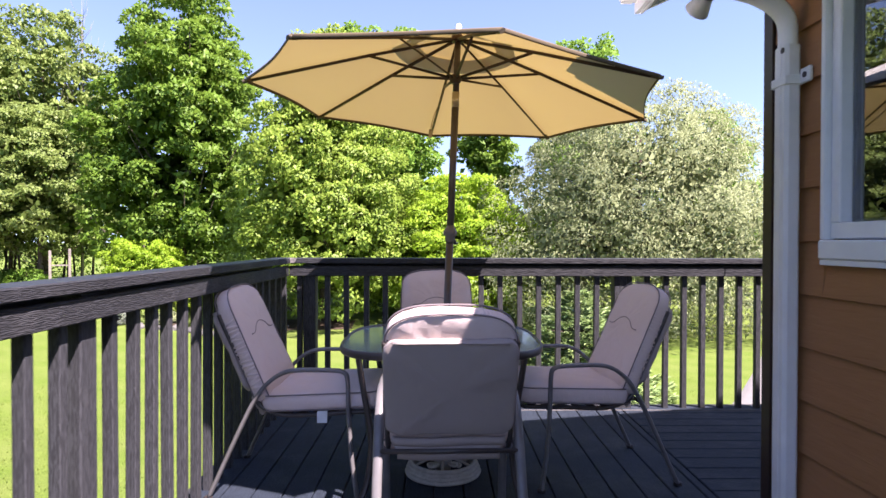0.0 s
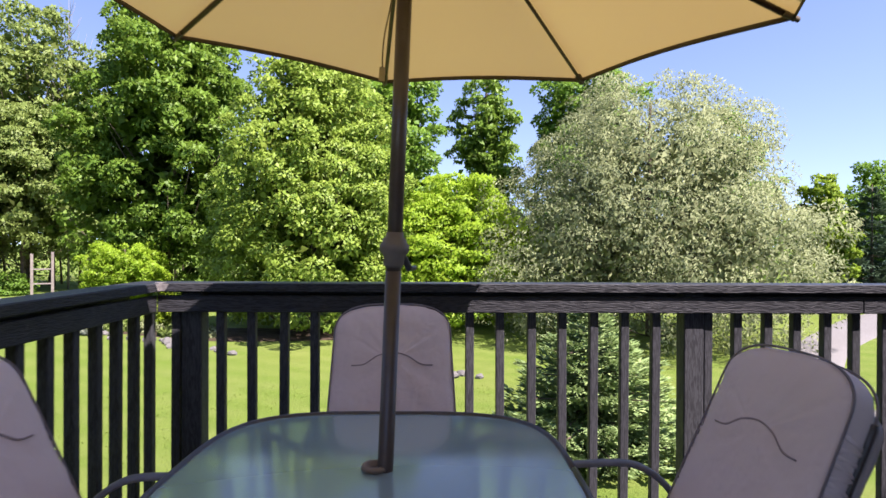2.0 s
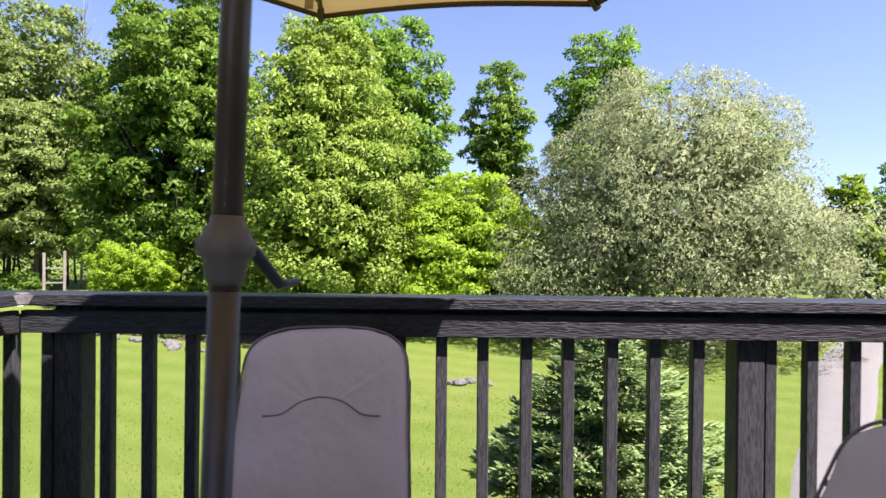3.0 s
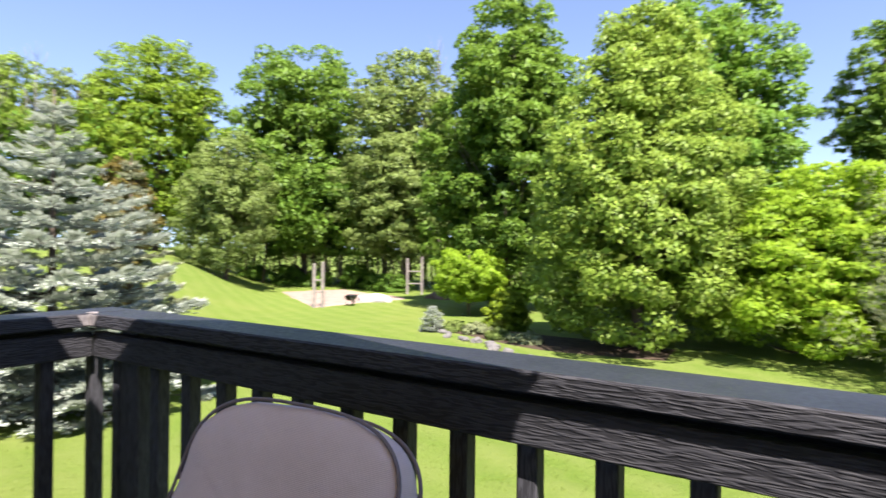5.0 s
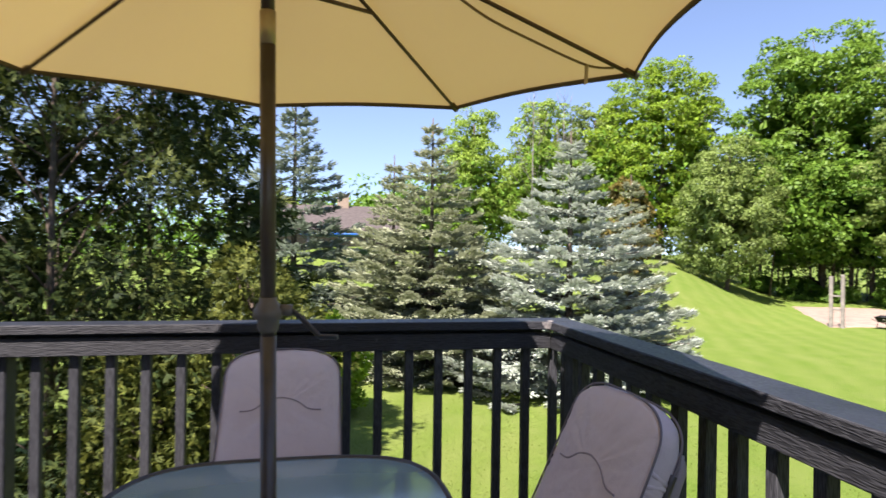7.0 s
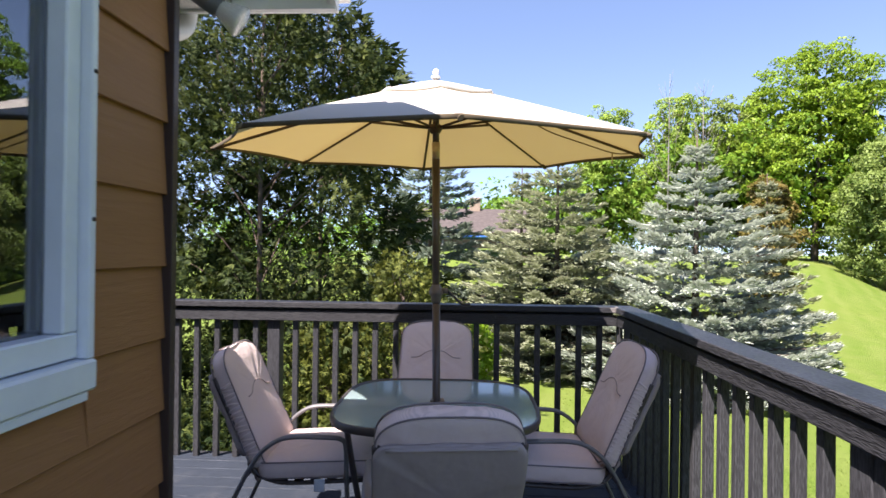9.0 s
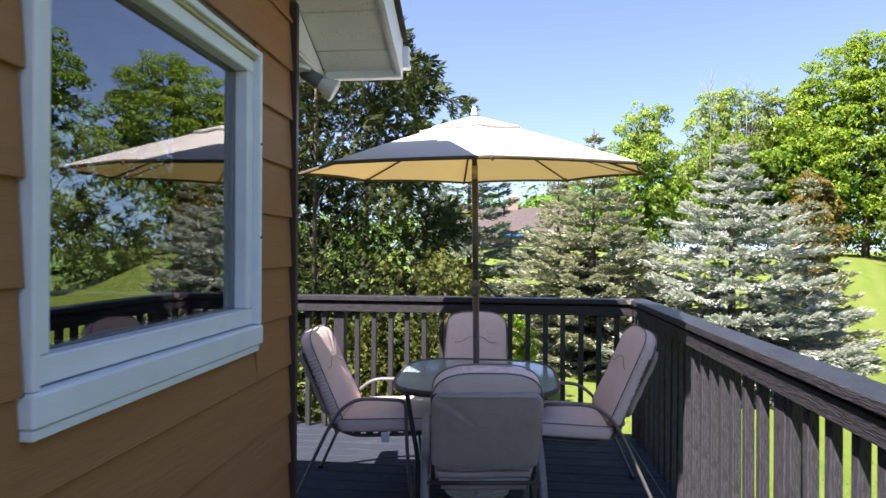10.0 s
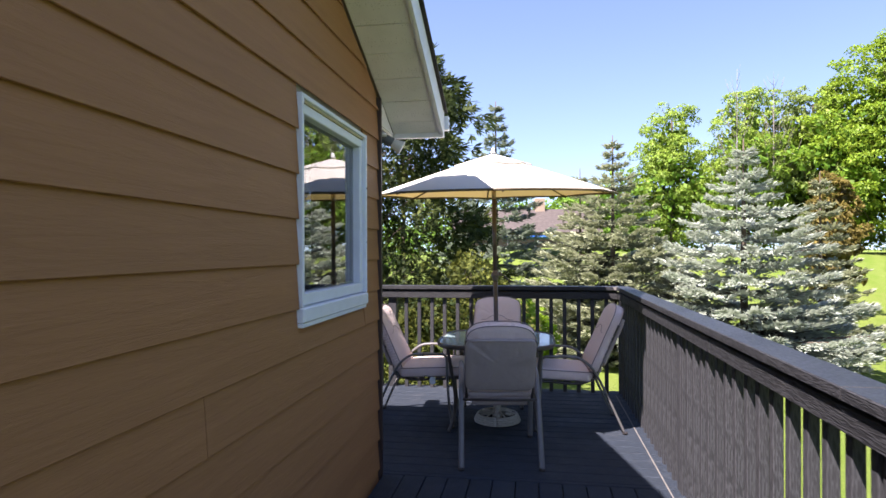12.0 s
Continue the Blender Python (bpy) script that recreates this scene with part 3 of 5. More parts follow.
part("worn_chip", prism([(RY - 0.036, 1.088), (RY - 0.003, 1.089), (RY - 0.003, 1.057), (RY - 0.018, 1.058), (RY - 0.028, 1.074)], RX - 0.002, RX + 0.0022, "x"), CHIP, corner_rail, "bare grey chipped corner")
part("worn_chip", prism([(RX - 0.016, RY - 0.004), (RX + 0.03, RY + 0.006), (RX + 0.012, RY + 0.016), (RX - 0.006, RY + 0.03), (RX - 0.028, RY + 0.02)], 1.088, 1.0935), CHIP, corner_rail, "bare grey chipped corner")


# ---- table, chairs and umbrella ----
BRONZE = plain("bronze_powder_coat", (0.055, 0.046, 0.042), 0.38, 0.5, vary=0.2, scale=20)
PALE_LEG = plain("pale_bronze_strap", (0.15, 0.145, 0.145), 0.4, 0.5, vary=0.15, scale=20)
PIPING = plain("grey_piping", (0.2, 0.17, 0.175), 0.8)
TAG = plain("white_care_label", (0.55, 0.6, 0.64), 0.7)
FOLD_SHADE = plain("mauve_fold_shade", (0.33, 0.26, 0.25), 0.9)
STRAP = plain("dark_vinyl_strap", (0.035, 0.028, 0.026), 0.5)


def cushion_cloth(name, base, lines):
    n = Nodes(name, 0.9, 0.15)
    weave = n.add("ShaderNodeTexWave", Scale=lines, Distortion=0.6, Detail=2.0)
    weave.bands_direction = "Z"
    n.link(n.space(), weave.inputs["Vector"])
    fold, dirt, fine = n.noise(7.0, 3.0), n.noise(3.0, 4.0), n.noise(220.0, 2.0)
    tone = n.ramp(weave.outputs["Fac"], (0.2, tuple(c * 0.9 for c in base)), (0.8, tuple(c * 1.06 for c in base)))
    tone = n.mix(n.ramp(dirt, (0.45, (0, 0, 0)), (0.8, (0.35, 0.35, 0.35))), tone, tuple(c * f for c, f in zip(base, (0.82, 0.78, 0.78))))
    tone = n.mix(n.math("MULTIPLY", fine, 0.25), tone, tuple(c * 0.75 for c in base))
    n.color(tone)
    total = n.math("ADD", n.math("MULTIPLY", fold, 3.5), n.math("ADD", n.math("MULTIPLY", weave.outputs["Fac"], 0.07), n.math("MULTIPLY", fine, 0.12)))
    return n.bump(total, 0.006, 0.7).mat


CLOTH = cushion_cloth("mauve_beige_cushion_cloth", (0.74, 0.615, 0.58), 120.0)
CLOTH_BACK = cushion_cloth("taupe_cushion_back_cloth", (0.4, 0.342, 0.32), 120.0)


def pad(outline, thick, puff, flip=1):
    """A stuffed pad: outline in its own x and z, its face along y."""
    bm = bmesh.new()
    cx = sum(p[0] for p in outline) / len(outline)
    cz = sum(p[1] for p in outline) / len(outline)
    rows = [(0.0, -0.5 * thick - puff * 0.6), (0.45, -0.5 * thick - puff * 0.5), (0.8, -0.5 * thick - puff * 0.25), (0.94, -0.5 * thick), (0.985, -0.42 * thick), (1.0, -0.3 * thick),
            (1.006, 0.0), (1.0, 0.3 * thick), (0.985, 0.42 * thick), (0.94, 0.5 * thick), (0.84, 0.5 * thick + puff * 0.6), (0.62, 0.5 * thick + puff * 0.9), (0.3, 0.5 * thick + puff), (0.0, 0.5 * thick + puff)]
    rings = []
    for s, y in rows:
        if s == 0:
            rings.append([bm.verts.new((cx, y, cz))])
            continue
        ring = []
        for k, (px, pz) in enumerate(outline):
            wob = 0.004 * noise.noise((px * 9 + 3, y * 30, pz * 9)) + 0.0025 * noise.noise((px * 31, y * 40, pz * 31 + 7))
            ring.append(bm.verts.new((cx + (px - cx) * s, y + wob * (1.6 if s > 0.9 else 1), cz + (pz - cz) * s + wob)))
        rings.append(ring)
    n = len(outline)
    for a, b in zip(rings, rings[1:]):
        for j in range(n):
            k = (j + 1) % n
            corners = [a[0], b[j], b[k]] if len(a) == 1 else ([a[j], b[0], a[k]] if len(b) == 1 else [a[j], b[j], b[k], a[k]])
            bm.faces.new(corners).smooth = True
    bmesh.ops.recalc_face_normals(bm, faces=bm.faces)
    return bm


def arch(half, low, shoulder, top, n=64):
    """A tombstone outline: straight sides, a broad arched head with rounded shoulders."""
    pts = []
    for i in range(10):
        pts.append((-half - 0.014 * (1 - i / 10), low + 0.02 + (shoulder - low - 0.02) * i / 10))
    for i in range(28):
        a = math.pi * (1 - i / 27)
        c, s = math.cos(a), math.sin(a)
        pts.append((half * math.copysign(abs(c) ** 0.62, c), shoulder + (top - shoulder) * s ** 0.85))
    for i in range(10):
        pts.append((half + 0.014 * (i + 1) / 10, shoulder - (shoulder - low - 0.02) * (i + 1) / 10))
    for i in range(9):
        pts.append((half - 0.02 - (2 * half - 0.04) * i / 8, low))
    return pts


def round_rect(hx, lo, hi, r=0.045, n=6):
    pts = []
    for cx, cz, a0 in ((hx - r, hi - r, 0), (-hx + r, hi - r, 90), (-hx + r, lo + r, 180), (hx - r, lo + r, 270)):
        for i in range(n + 1):
            a = radians(a0 + 90 * i / n)
            pts.append((cx + r * math.cos(a), cz + r * math.sin(a)))
    out = []
    for p, q in zip(pts, pts[1:] + pts[:1]):
        steps = max(1, int(math.dist(p, q) / 0.05))
        out += [(p[0] + (q[0] - p[0]) * k / steps, p[1] + (q[1] - p[1]) * k / steps) for k in range(steps)]
    return out


def cushioned_chair(label):
    chair = thing("patio_chair", label, "chair", group="chairs round the table")
    for s in (-1, 1):
        x = 0.268 * s
        line = curve([(x, 0.402, 0.0), (x, 0.374, 0.2), (x, 0.36, 0.42), (x, 0.355, 0.565), (x, 0.335, 0.6), (x, 0.28, 0.608), (x, 0.12, 0.608), (x, 0.04, 0.588),
                      (x, -0.03, 0.535), (x, -0.075, 0.472), (x, -0.115, 0.4), (x, -0.2, 0.22), (x, -0.3, 0.0)], 5)
        part("side_frame", tube(line, 0.019, 0.0105, 10, side=(1, 0, 0)), PALE_LEG, chair, "curved flat bronze tube of armrest and leg")
        for y in (0.402, -0.3):
            part("foot_cap", lathe([(0.02, 0.0), (0.021, 0.012), (0.014, 0.016)], 10), STRAP, chair, "dark plastic foot cap", place=Matrix.Translation((x, y, 0)))
        sl = 0.232 * s
        rail = curve([(sl, 0.478, 0.408), (sl, 0.3, 0.398), (sl, 0.1, 0.386), (sl, 0.015, 0.395), (sl, -0.062, 0.43), (sl, -0.098, 0.5), (sl, -0.198, 0.72), (sl, -0.262, 0.86)], 5)
        part("sling_rail", tube(rail, 0.011, 0.011, 8, side=(1, 0, 0)), BRONZE, chair)
    for y, z, h in ((0.362, 0.398, 0.268), (-0.105, 0.42, 0.268), (-0.262, 0.86, 0.225)):
        part("crossbar", tube([(-h, y, z), (h, y, z)], 0.010, 0.010, 8), BRONZE, chair)
    part("front_curl", tube(curve([(-0.232, 0.478, 0.408), (0, 0.49, 0.402), (0.232, 0.478, 0.408)], 6), 0.011, None, 8), BRONZE, chair)
    data = to_mesh(box((-0.235, -0.022, -0.002), (0.235, 0.022, 0.002), 0.001), "seat_strap")
    for i in range(6):
        y = 0.43 - 0.075 * i
        part("seat_strap", data, STRAP, chair, place=pose(0, y, 0.407 - 0.05 * (0.43 - y), 3, 0, 0))
    data = to_mesh(box((-0.235, -0.002, -0.024), (0.235, 0.002, 0.024), 0.001), "back_strap")
    for i in range(4):
        f = i / 3
        part("back_strap", data, STRAP, chair, place=pose(0, -0.076 - 0.07 * f, 0.48 + 0.15 * f, 25, 0, 0))
    seat = part("seat_cushion", pad(round_rect(0.252, -0.275, 0.285, 0.05), 0.082, 0.016), CLOTH, chair, place=pose(0, 0.225, 0.456, 92.5, 0, 0))
    rim = round_rect(0.252, -0.275, 0.285, 0.05)
    for y in (0.036, -0.036):
        part("piping", tube([(a * 1.002, y, b * 1.002) for a, b in rim + rim[:1]], 0.0034, None, 6, side=(0, 1, 0)), PIPING, seat, "grey piping")
    # the back pad stands upright in its own frame and is tipped back onto the sling
    lean = pose(0, -0.042, 0.452, 24.3, 0, 0)
    shape = arch(0.234, 0.0, 0.445, 0.57)
    back = part("back_cushion", pad(shape, 0.075, 0.013), CLOTH, chair, place=lean)
    for y in (0.033, -0.033):
        part("piping", tube([(a * 1.002, y, 0.002 + (b - 0.28) * 1.004 + 0.28) for a, b in shape + shape[:1]], 0.0034, None, 6, side=(0, 1, 0)), PIPING, back, "grey piping")
    # a thin dark tube across the cushion stands in for the shadow of its fold
    fold_arch = curve([(-0.16, 0.0505, 0.315), (-0.11, 0.0505, 0.32), (-0.06, 0.051, 0.352), (0.0, 0.051, 0.366), (0.06, 0.051, 0.352), (0.11, 0.0505, 0.32), (0.16, 0.0505, 0.315)], 5)
    part("stitched_seam", tube(fold_arch, 0.0035, 0.0025, 6), FOLD_SHADE, back, "arched dark line in place of a fold's shadow")
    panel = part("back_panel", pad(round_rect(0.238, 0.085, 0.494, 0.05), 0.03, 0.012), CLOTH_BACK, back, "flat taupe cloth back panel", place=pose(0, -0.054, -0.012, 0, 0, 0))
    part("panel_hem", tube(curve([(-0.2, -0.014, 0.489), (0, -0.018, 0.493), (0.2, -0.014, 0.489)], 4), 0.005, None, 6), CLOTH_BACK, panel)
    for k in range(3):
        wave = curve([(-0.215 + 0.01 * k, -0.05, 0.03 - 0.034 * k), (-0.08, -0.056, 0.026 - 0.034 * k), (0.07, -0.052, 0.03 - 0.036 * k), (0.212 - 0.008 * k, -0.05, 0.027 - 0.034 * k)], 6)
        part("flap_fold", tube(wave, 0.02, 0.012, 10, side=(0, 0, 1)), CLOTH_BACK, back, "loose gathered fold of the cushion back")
    ruffle = to_mesh(tube([(0, -0.03, 0), (0.0015, 0.0, 0.002), (0, 0.03, 0.001)], 0.006, 0.003, 6, side=(0, 0, 1)), "ruffle")
    for k in range(18):
        z = 0.03 + 0.022 * k
        for s in (-1, 1):
            part("ruffle", ruffle, CLOTH, back, place=pose(s * (0.2355 + 0.012 * (1 - z / 0.43)), 0, z, 14 * math.sin(k * 2.3), 0, 0))
    return chair


TX, TY = 0.585, 3.86
master = cushioned_chair("bronze patio chair with mauve beige cushions, back to the house side")
master.matrix_basis = pose(0.598, 3.10, 0, 0, 0, 1.5)
spots = ((pose(1.425, 3.925, 0, 0, 0, 97), "bronze patio chair with mauve beige cushions near the house corner"),
         (pose(0.556, 4.575, 0, 0, 0, 183), "bronze patio chair with mauve beige cushions before the railing"),
         (pose(-0.215, 3.80, 0, 0, 0, -91), "bronze patio chair with mauve beige cushions in the deck corner"))
chairs = [master]
for m, label in spots:
    chairs.append(tagged(copy_thing(master, m), label))
# this one's back cushion is pushed up higher on its sling
for child in chairs[2].children:
    if child.name.startswith("back_cushion"):
        child.matrix_basis = child.matrix_basis @ Matrix.Translation((0, 0, 0.034))
for c in (master, chairs[3]):
    t = part("care_label", box((-0.001, -0.024, -0.055), (0.001, 0.024, 0.0), 0.0005), TAG, c, "white care label")
    t.matrix_basis = pose(0.258, 0.235, 0.415, 0, -6, 3)

table = thing("patio_table", "round-cornered glass patio table with a bronze rim", "table", Matrix.Translation((TX - 0.01, TY, 0)))


def squircle(hx, hy, power, n=72):
    pts = []
    for i in range(n):
        a = 2 * math.pi * i / n
        c, s = math.cos(a), math.sin(a)
        pts.append((hx * math.copysign(abs(c) ** (2 / power), c), hy * math.copysign(abs(s) ** (2 / power), s)))
    return pts


def table_glass():
    n = Nodes("pebbled_table_glass", 0.1, 0.5)
    n.color((0.5, 0.66, 0.66))
    n.bsdf.inputs["Transmission Weight"].default_value = 0.62
    n.bsdf.inputs["IOR"].default_value = 1.55
    return n.mat


part("glass_top", prism(squircle(0.485, 0.475, 3.6), 0.700, 0.708), table_glass(), table, "greenish pebbled glass top")
rim_line = [(a, b, 0.697) for a, b in squircle(0.492, 0.482, 3.6)]
part("rim", tube(rim_line + rim_line[:1], 0.019, 0.011, 10, side=(0, 0, 1)), BRONZE, table)
part("hub_ring", lathe([(0.028, 0.709), (0.036, 0.711), (0.034, 0.721), (0.024, 0.723), (0.023, 0.709)], 20), plain("tan_plastic_ring", (0.24, 0.17, 0.11), 0.5), table, "tan plastic umbrella ring")
for sx in (-1, 1):
    for sy_ in (-1, 1):
        leg = curve([(0.385 * sx, 0.375 * sy_, 0.685), (0.36 * sx, 0.35 * sy_, 0.5), (0.33 * sx, 0.32 * sy_, 0.28), (0.345 * sx, 0.335 * sy_, 0.1), (0.38 * sx, 0.37 * sy_, 0.0)], 5)
        part("leg", tube(leg, 0.018, 0.012, 10, side=(sx, -sy_, 0)), BRONZE, table)
for a, b in (((-0.385, -0.375), (0.385, 0.375)), ((-0.385, 0.375), (0.385, -0.375))):
    part("brace", tube([(a[0], a[1], 0.683 - (0.0 if a[1] < 0 else 0.012)), (b[0], b[1], 0.683 - (0.0 if a[1] < 0 else 0.012))], 0.012, 0.006, 8), BRONZE, table)

# cast umbrella base of white rings and scrolls
WHITE_IRON = plain("chipped_white_iron", (0.5, 0.475, 0.42), 0.6, vary=0.15, scale=30)
base = thing("umbrella_base", "white cast scrollwork umbrella base under the table", "umbrella base", Matrix.Translation((TX, TY, 0)))
for r, z in ((0.19, 0.012), (0.184, 0.030), (0.176, 0.047), (0.165, 0.062)):
    ring = [(r * math.cos(a), r * math.sin(a), z) for a in (2 * math.pi * i / 40 for i in range(41))]
    part("ring", tube(ring, 0.010, None, 8, side=(0, 0, 1)), WHITE_IRON, base)
for i in range(6):
    a0 = radians(60 * i)
    spiral = []
    for k in range(26):
        f = k / 25
        r, a = 0.036 * (1 - f * 0.75), f * 3.4 * math.pi
        spiral.append(Matrix.Rotation(a0, 3, "Z") @ Vector((0.112 + r * math.cos(a), r * math.sin(a), 0.075)))
    part("scroll", tube(spiral, 0.006, None, 6, side=(0, 0, 1)), WHITE_IRON, base)
    part("spoke", tube([Matrix.Rotation(a0 + 0.5, 3, "Z") @ Vector((r, 0, z)) for r, z in ((0.03, 0.085), (0.1, 0.08), (0.168, 0.062))], 0.007, None, 6), WHITE_IRON, base)
part("socket", lathe([(0.04, 0.012), (0.045, 0.06), (0.032, 0.1), (0.03, 0.3), (0.034, 0.31), (0.026, 0.315)], 20), WHITE_IRON, base)

# the umbrella leans a little towards the house
umbrella = thing("patio_umbrella", "open beige market umbrella on a bronze pole through the table", "umbrella")
FOOT, HEAD = Vector((0.573, 3.864, 0.03)), Vector((0.659, 3.838, 2.272))
POLE_DIR = (HEAD - FOOT).normalized()


def on_pole(z):
    return FOOT + (HEAD - FOOT) * ((z - FOOT.z) / (HEAD.z - FOOT.z))


POLE = plain("brown_bronze_pole", (0.078, 0.058, 0.045), 0.35, 0.5, vary=0.2, scale=14)
RIB = plain("dark_brown_rib", (0.06, 0.035, 0.022), 0.5)
part("lower_pole", tube([on_pole(0.03), on_pole(1.2)], 0.0195, None, 16), POLE, umbrella)
part("upper_pole", tube([on_pole(1.2), on_pole(1.905)], 0.0188, None, 16), POLE, umbrella)
part("head_pole", tube([on_pole(1.985), on_pole(2.25)], 0.0165, None, 16), POLE, umbrella)
joint = part("tilt_joint", tube([on_pole(1.905), on_pole(1.985)], 0.0192, None, 16), plain("worn_brass_sleeve", (0.5, 0.4, 0.27), 0.4, metal=0.3), umbrella, "pale worn tilt sleeve")
HOUSING = plain("taupe_crank_plastic", (0.15, 0.125, 0.105), 0.5)
crank = part("crank_housing", lathe([(0.0202, -0.0420), (0.0248, -0.0336), (0.0267, -0.0112), (0.0350, -0.0045), (0.0368, 0.0123), (0.0304, 0.0190), (0.0285, 0.0280), (0.0221, 0.0325), (0.0202, 0.0448)], 24), HOUSING, umbrella, "ribbed taupe crank housing")
crank.matrix_basis = Matrix.Translation(on_pole(1.25)) @ Vector((0, 0, 1)).rotation_difference(POLE_DIR).to_matrix().to_4x4()
part("crank_stub", tube([(0.0, 0.03, 0.012), (0.0, 0.058, 0.012)], 0.014, None, 12), HOUSING, crank)
part("crank_handle", tube(curve([(0.0, 0.052, 0.012), (0.008, 0.07, 0.002), (0.03, 0.12, -0.045), (0.034, 0.13, -0.05), (0.045, 0.168, -0.05)], 4), 0.009, 0.006, 10), plain("dark_grey_handle", (0.07, 0.07, 0.075), 0.35, metal=0.3), crank, "dark grey crank handle")


def canopy_cloth():
    n = Nodes("beige_umbrella_cloth", 0.85, 0.1)
    weave, stain = n.noise(260.0, 2.0), n.noise(2.2, 4.0)
    n.color(n.mix(n.ramp(stain, (0.4, (0, 0, 0)), (0.8, (0.3, 0.3, 0.3))), (0.84, 0.8, 0.72), (0.78, 0.73, 0.64)))
    n.bump(weave, 0.0008, 0.4)
    lit = n.tree.nodes.new("ShaderNodeBsdfTranslucent")
    lit.inputs["Color"].default_value = (0.285, 0.198, 0.06, 1)
    both = n.tree.nodes.new("ShaderNodeMixShader")
    both.inputs[0].default_value = 0.36
    n.link(n.bsdf.outputs[0], both.inputs[1])
    n.link(lit.outputs[0], both.inputs[2])
    n.link(both.outputs[0], n.tree.nodes["Material Output"].inputs["Surface"])
    return n.mat


CANOPY = canopy_cloth()
R_TIP, PHASE, DROP = 1.051, radians(7.45), 0.327
TILT = Matrix.Translation(HEAD) @ Matrix.Rotation(radians(3.5), 4, "Y")


def canopy_point(r, a, lift=0.0):
    """On the cloth at radius share r (1: hem) and angle a: straight ribs, panels a little slack, hem drawn in between ribs."""
    k = ((a - PHASE) % (math.pi / 4)) / (math.pi / 4)
    mid = math.sin(math.pi * k)
    flat = math.cos(math.pi / 8) / math.cos((k - 0.5) * math.pi / 4)
    rad = r * R_TIP * flat * (1 - 0.028 * mid * r ** 6)
    drop = DROP * (r ** 1.08) * (1 - 0.0 * mid) - 0.010 * mid * math.sin(math.pi * min(r, 1)) * -1
    return Vector((rad * math.cos(a), rad * math.sin(a), -drop + lift + 0.006 * mid * r ** 5))


def canopy_single(r0, r1, lift, rows, per=10):
    bm = bmesh.new()
    n = 8 * per
    rings = [[bm.verts.new(canopy_point(r0 + (r1 - r0) * i / rows, PHASE + 2 * math.pi * j / n, lift)) for j in range(n)] for i in range(rows + 1)]
    for a, b in zip(rings, rings[1:]):
        for j in range(n):
            bm.faces.new((a[j], b[j], b[(j + 1) % n], a[(j + 1) % n])).smooth = True
    return bm


main = part("canopy", canopy_single(0.2, 1.0, 0.0, 14), CANOPY, umbrella, "beige cloth canopy of eight panels", place=TILT)
part("vent_cap", canopy_single(0.02, 0.31, 0.013, 6), CANOPY, main, "raised beige vent cap")
hem_line = [canopy_point(0.998, PHASE + 2 * math.pi * j / 80, -0.006) for j in range(81)]
part("hem", tube(hem_line, 0.009, 0.0025, 6, side=(0, 0, 1)), plain("olive_brown_hem", (0.11, 0.085, 0.05), 0.85), main, "olive brown hem tape")
vent_line = [canopy_point(0.312, PHASE + 2 * math.pi * j / 80, 0.011) for j in range(81)]
part("vent_hem", tube(vent_line, 0.007, 0.0015, 6, side=(0, 0, 1)), CANOPY, main)
for i in range(8):
    a = PHASE + i * math.pi / 4
    tip, inner, mid = canopy_point(1.0, a, -0.012), canopy_point(0.03, a, -0.016), canopy_point(0.43, a, -0.016)
    rib = part("rib", tube([inner, mid, tip], 0.006, 0.009, 8), RIB, umbrella, place=TILT)
    part("strut", tube([Vector((0.03 * math.cos(a), 0.03 * math.sin(a), -0.215)), mid], 0.005, 0.008, 8), RIB, rib)
    part("tip_pocket", tube([canopy_point(0.965, a, -0.012), canopy_point(1.008, a, -0.010)], 0.012, 0.008, 8), plain("olive_tip_pocket", (0.13, 0.1, 0.06), 0.8), rib, "olive cloth rib pocket")
part("top_hub", lathe([(0.03, -0.03), (0.034, -0.015), (0.03, 0.0), (0.018, 0.01)], 16), RIB, umbrella, place=TILT)
part("runner", lathe([(0.021, -0.245), (0.028, -0.235), (0.034, -0.222), (0.034, -0.208), (0.024, -0.2)], 16), RIB, umbrella, place=TILT)
part("finial", lathe([(0.02, 0.018), (0.024, 0.028), (0.013, 0.036), (0.017, 0.05), (0.012, 0.062), (0.004, 0.066)], 16), plain("white_finial", (0.7, 0.7, 0.68), 0.5), umbrella, "white turned finial", place=TILT)
a = PHASE + 2 * math.pi / 4
cord = curve([canopy_point(0.42, a, -0.03), canopy_point(0.55, a + 0.02, -0.05), canopy_point(0.7, a + 0.03, -0.045), canopy_point(0.86, a + 0.02, -0.04), canopy_point(0.93, a, -0.02)], 5)
tie = part("tie_strap", tube(cord, 0.004, 0.0015, 6), plain("tan_tie_cloth", (0.28, 0.2, 0.11), 0.9), umbrella, "thin tan closing strap", place=TILT)
end = canopy_point(0.86, a + 0.02, -0.04)
part("strap_end", box((-0.012, -0.001, -0.055), (0.012, 0.001, 0.0), 0.0005), plain("pale_tan_tab", (0.5, 0.4, 0.25), 0.9), tie, "pale strap end", place=Matrix.Translation(end))


# ---- the garden ----
def smooth(a, b, v):
    k = np.clip((np.asarray(v, float) - a) / (b - a), 0, 1)
    return k * k * (3 - 2 * k)


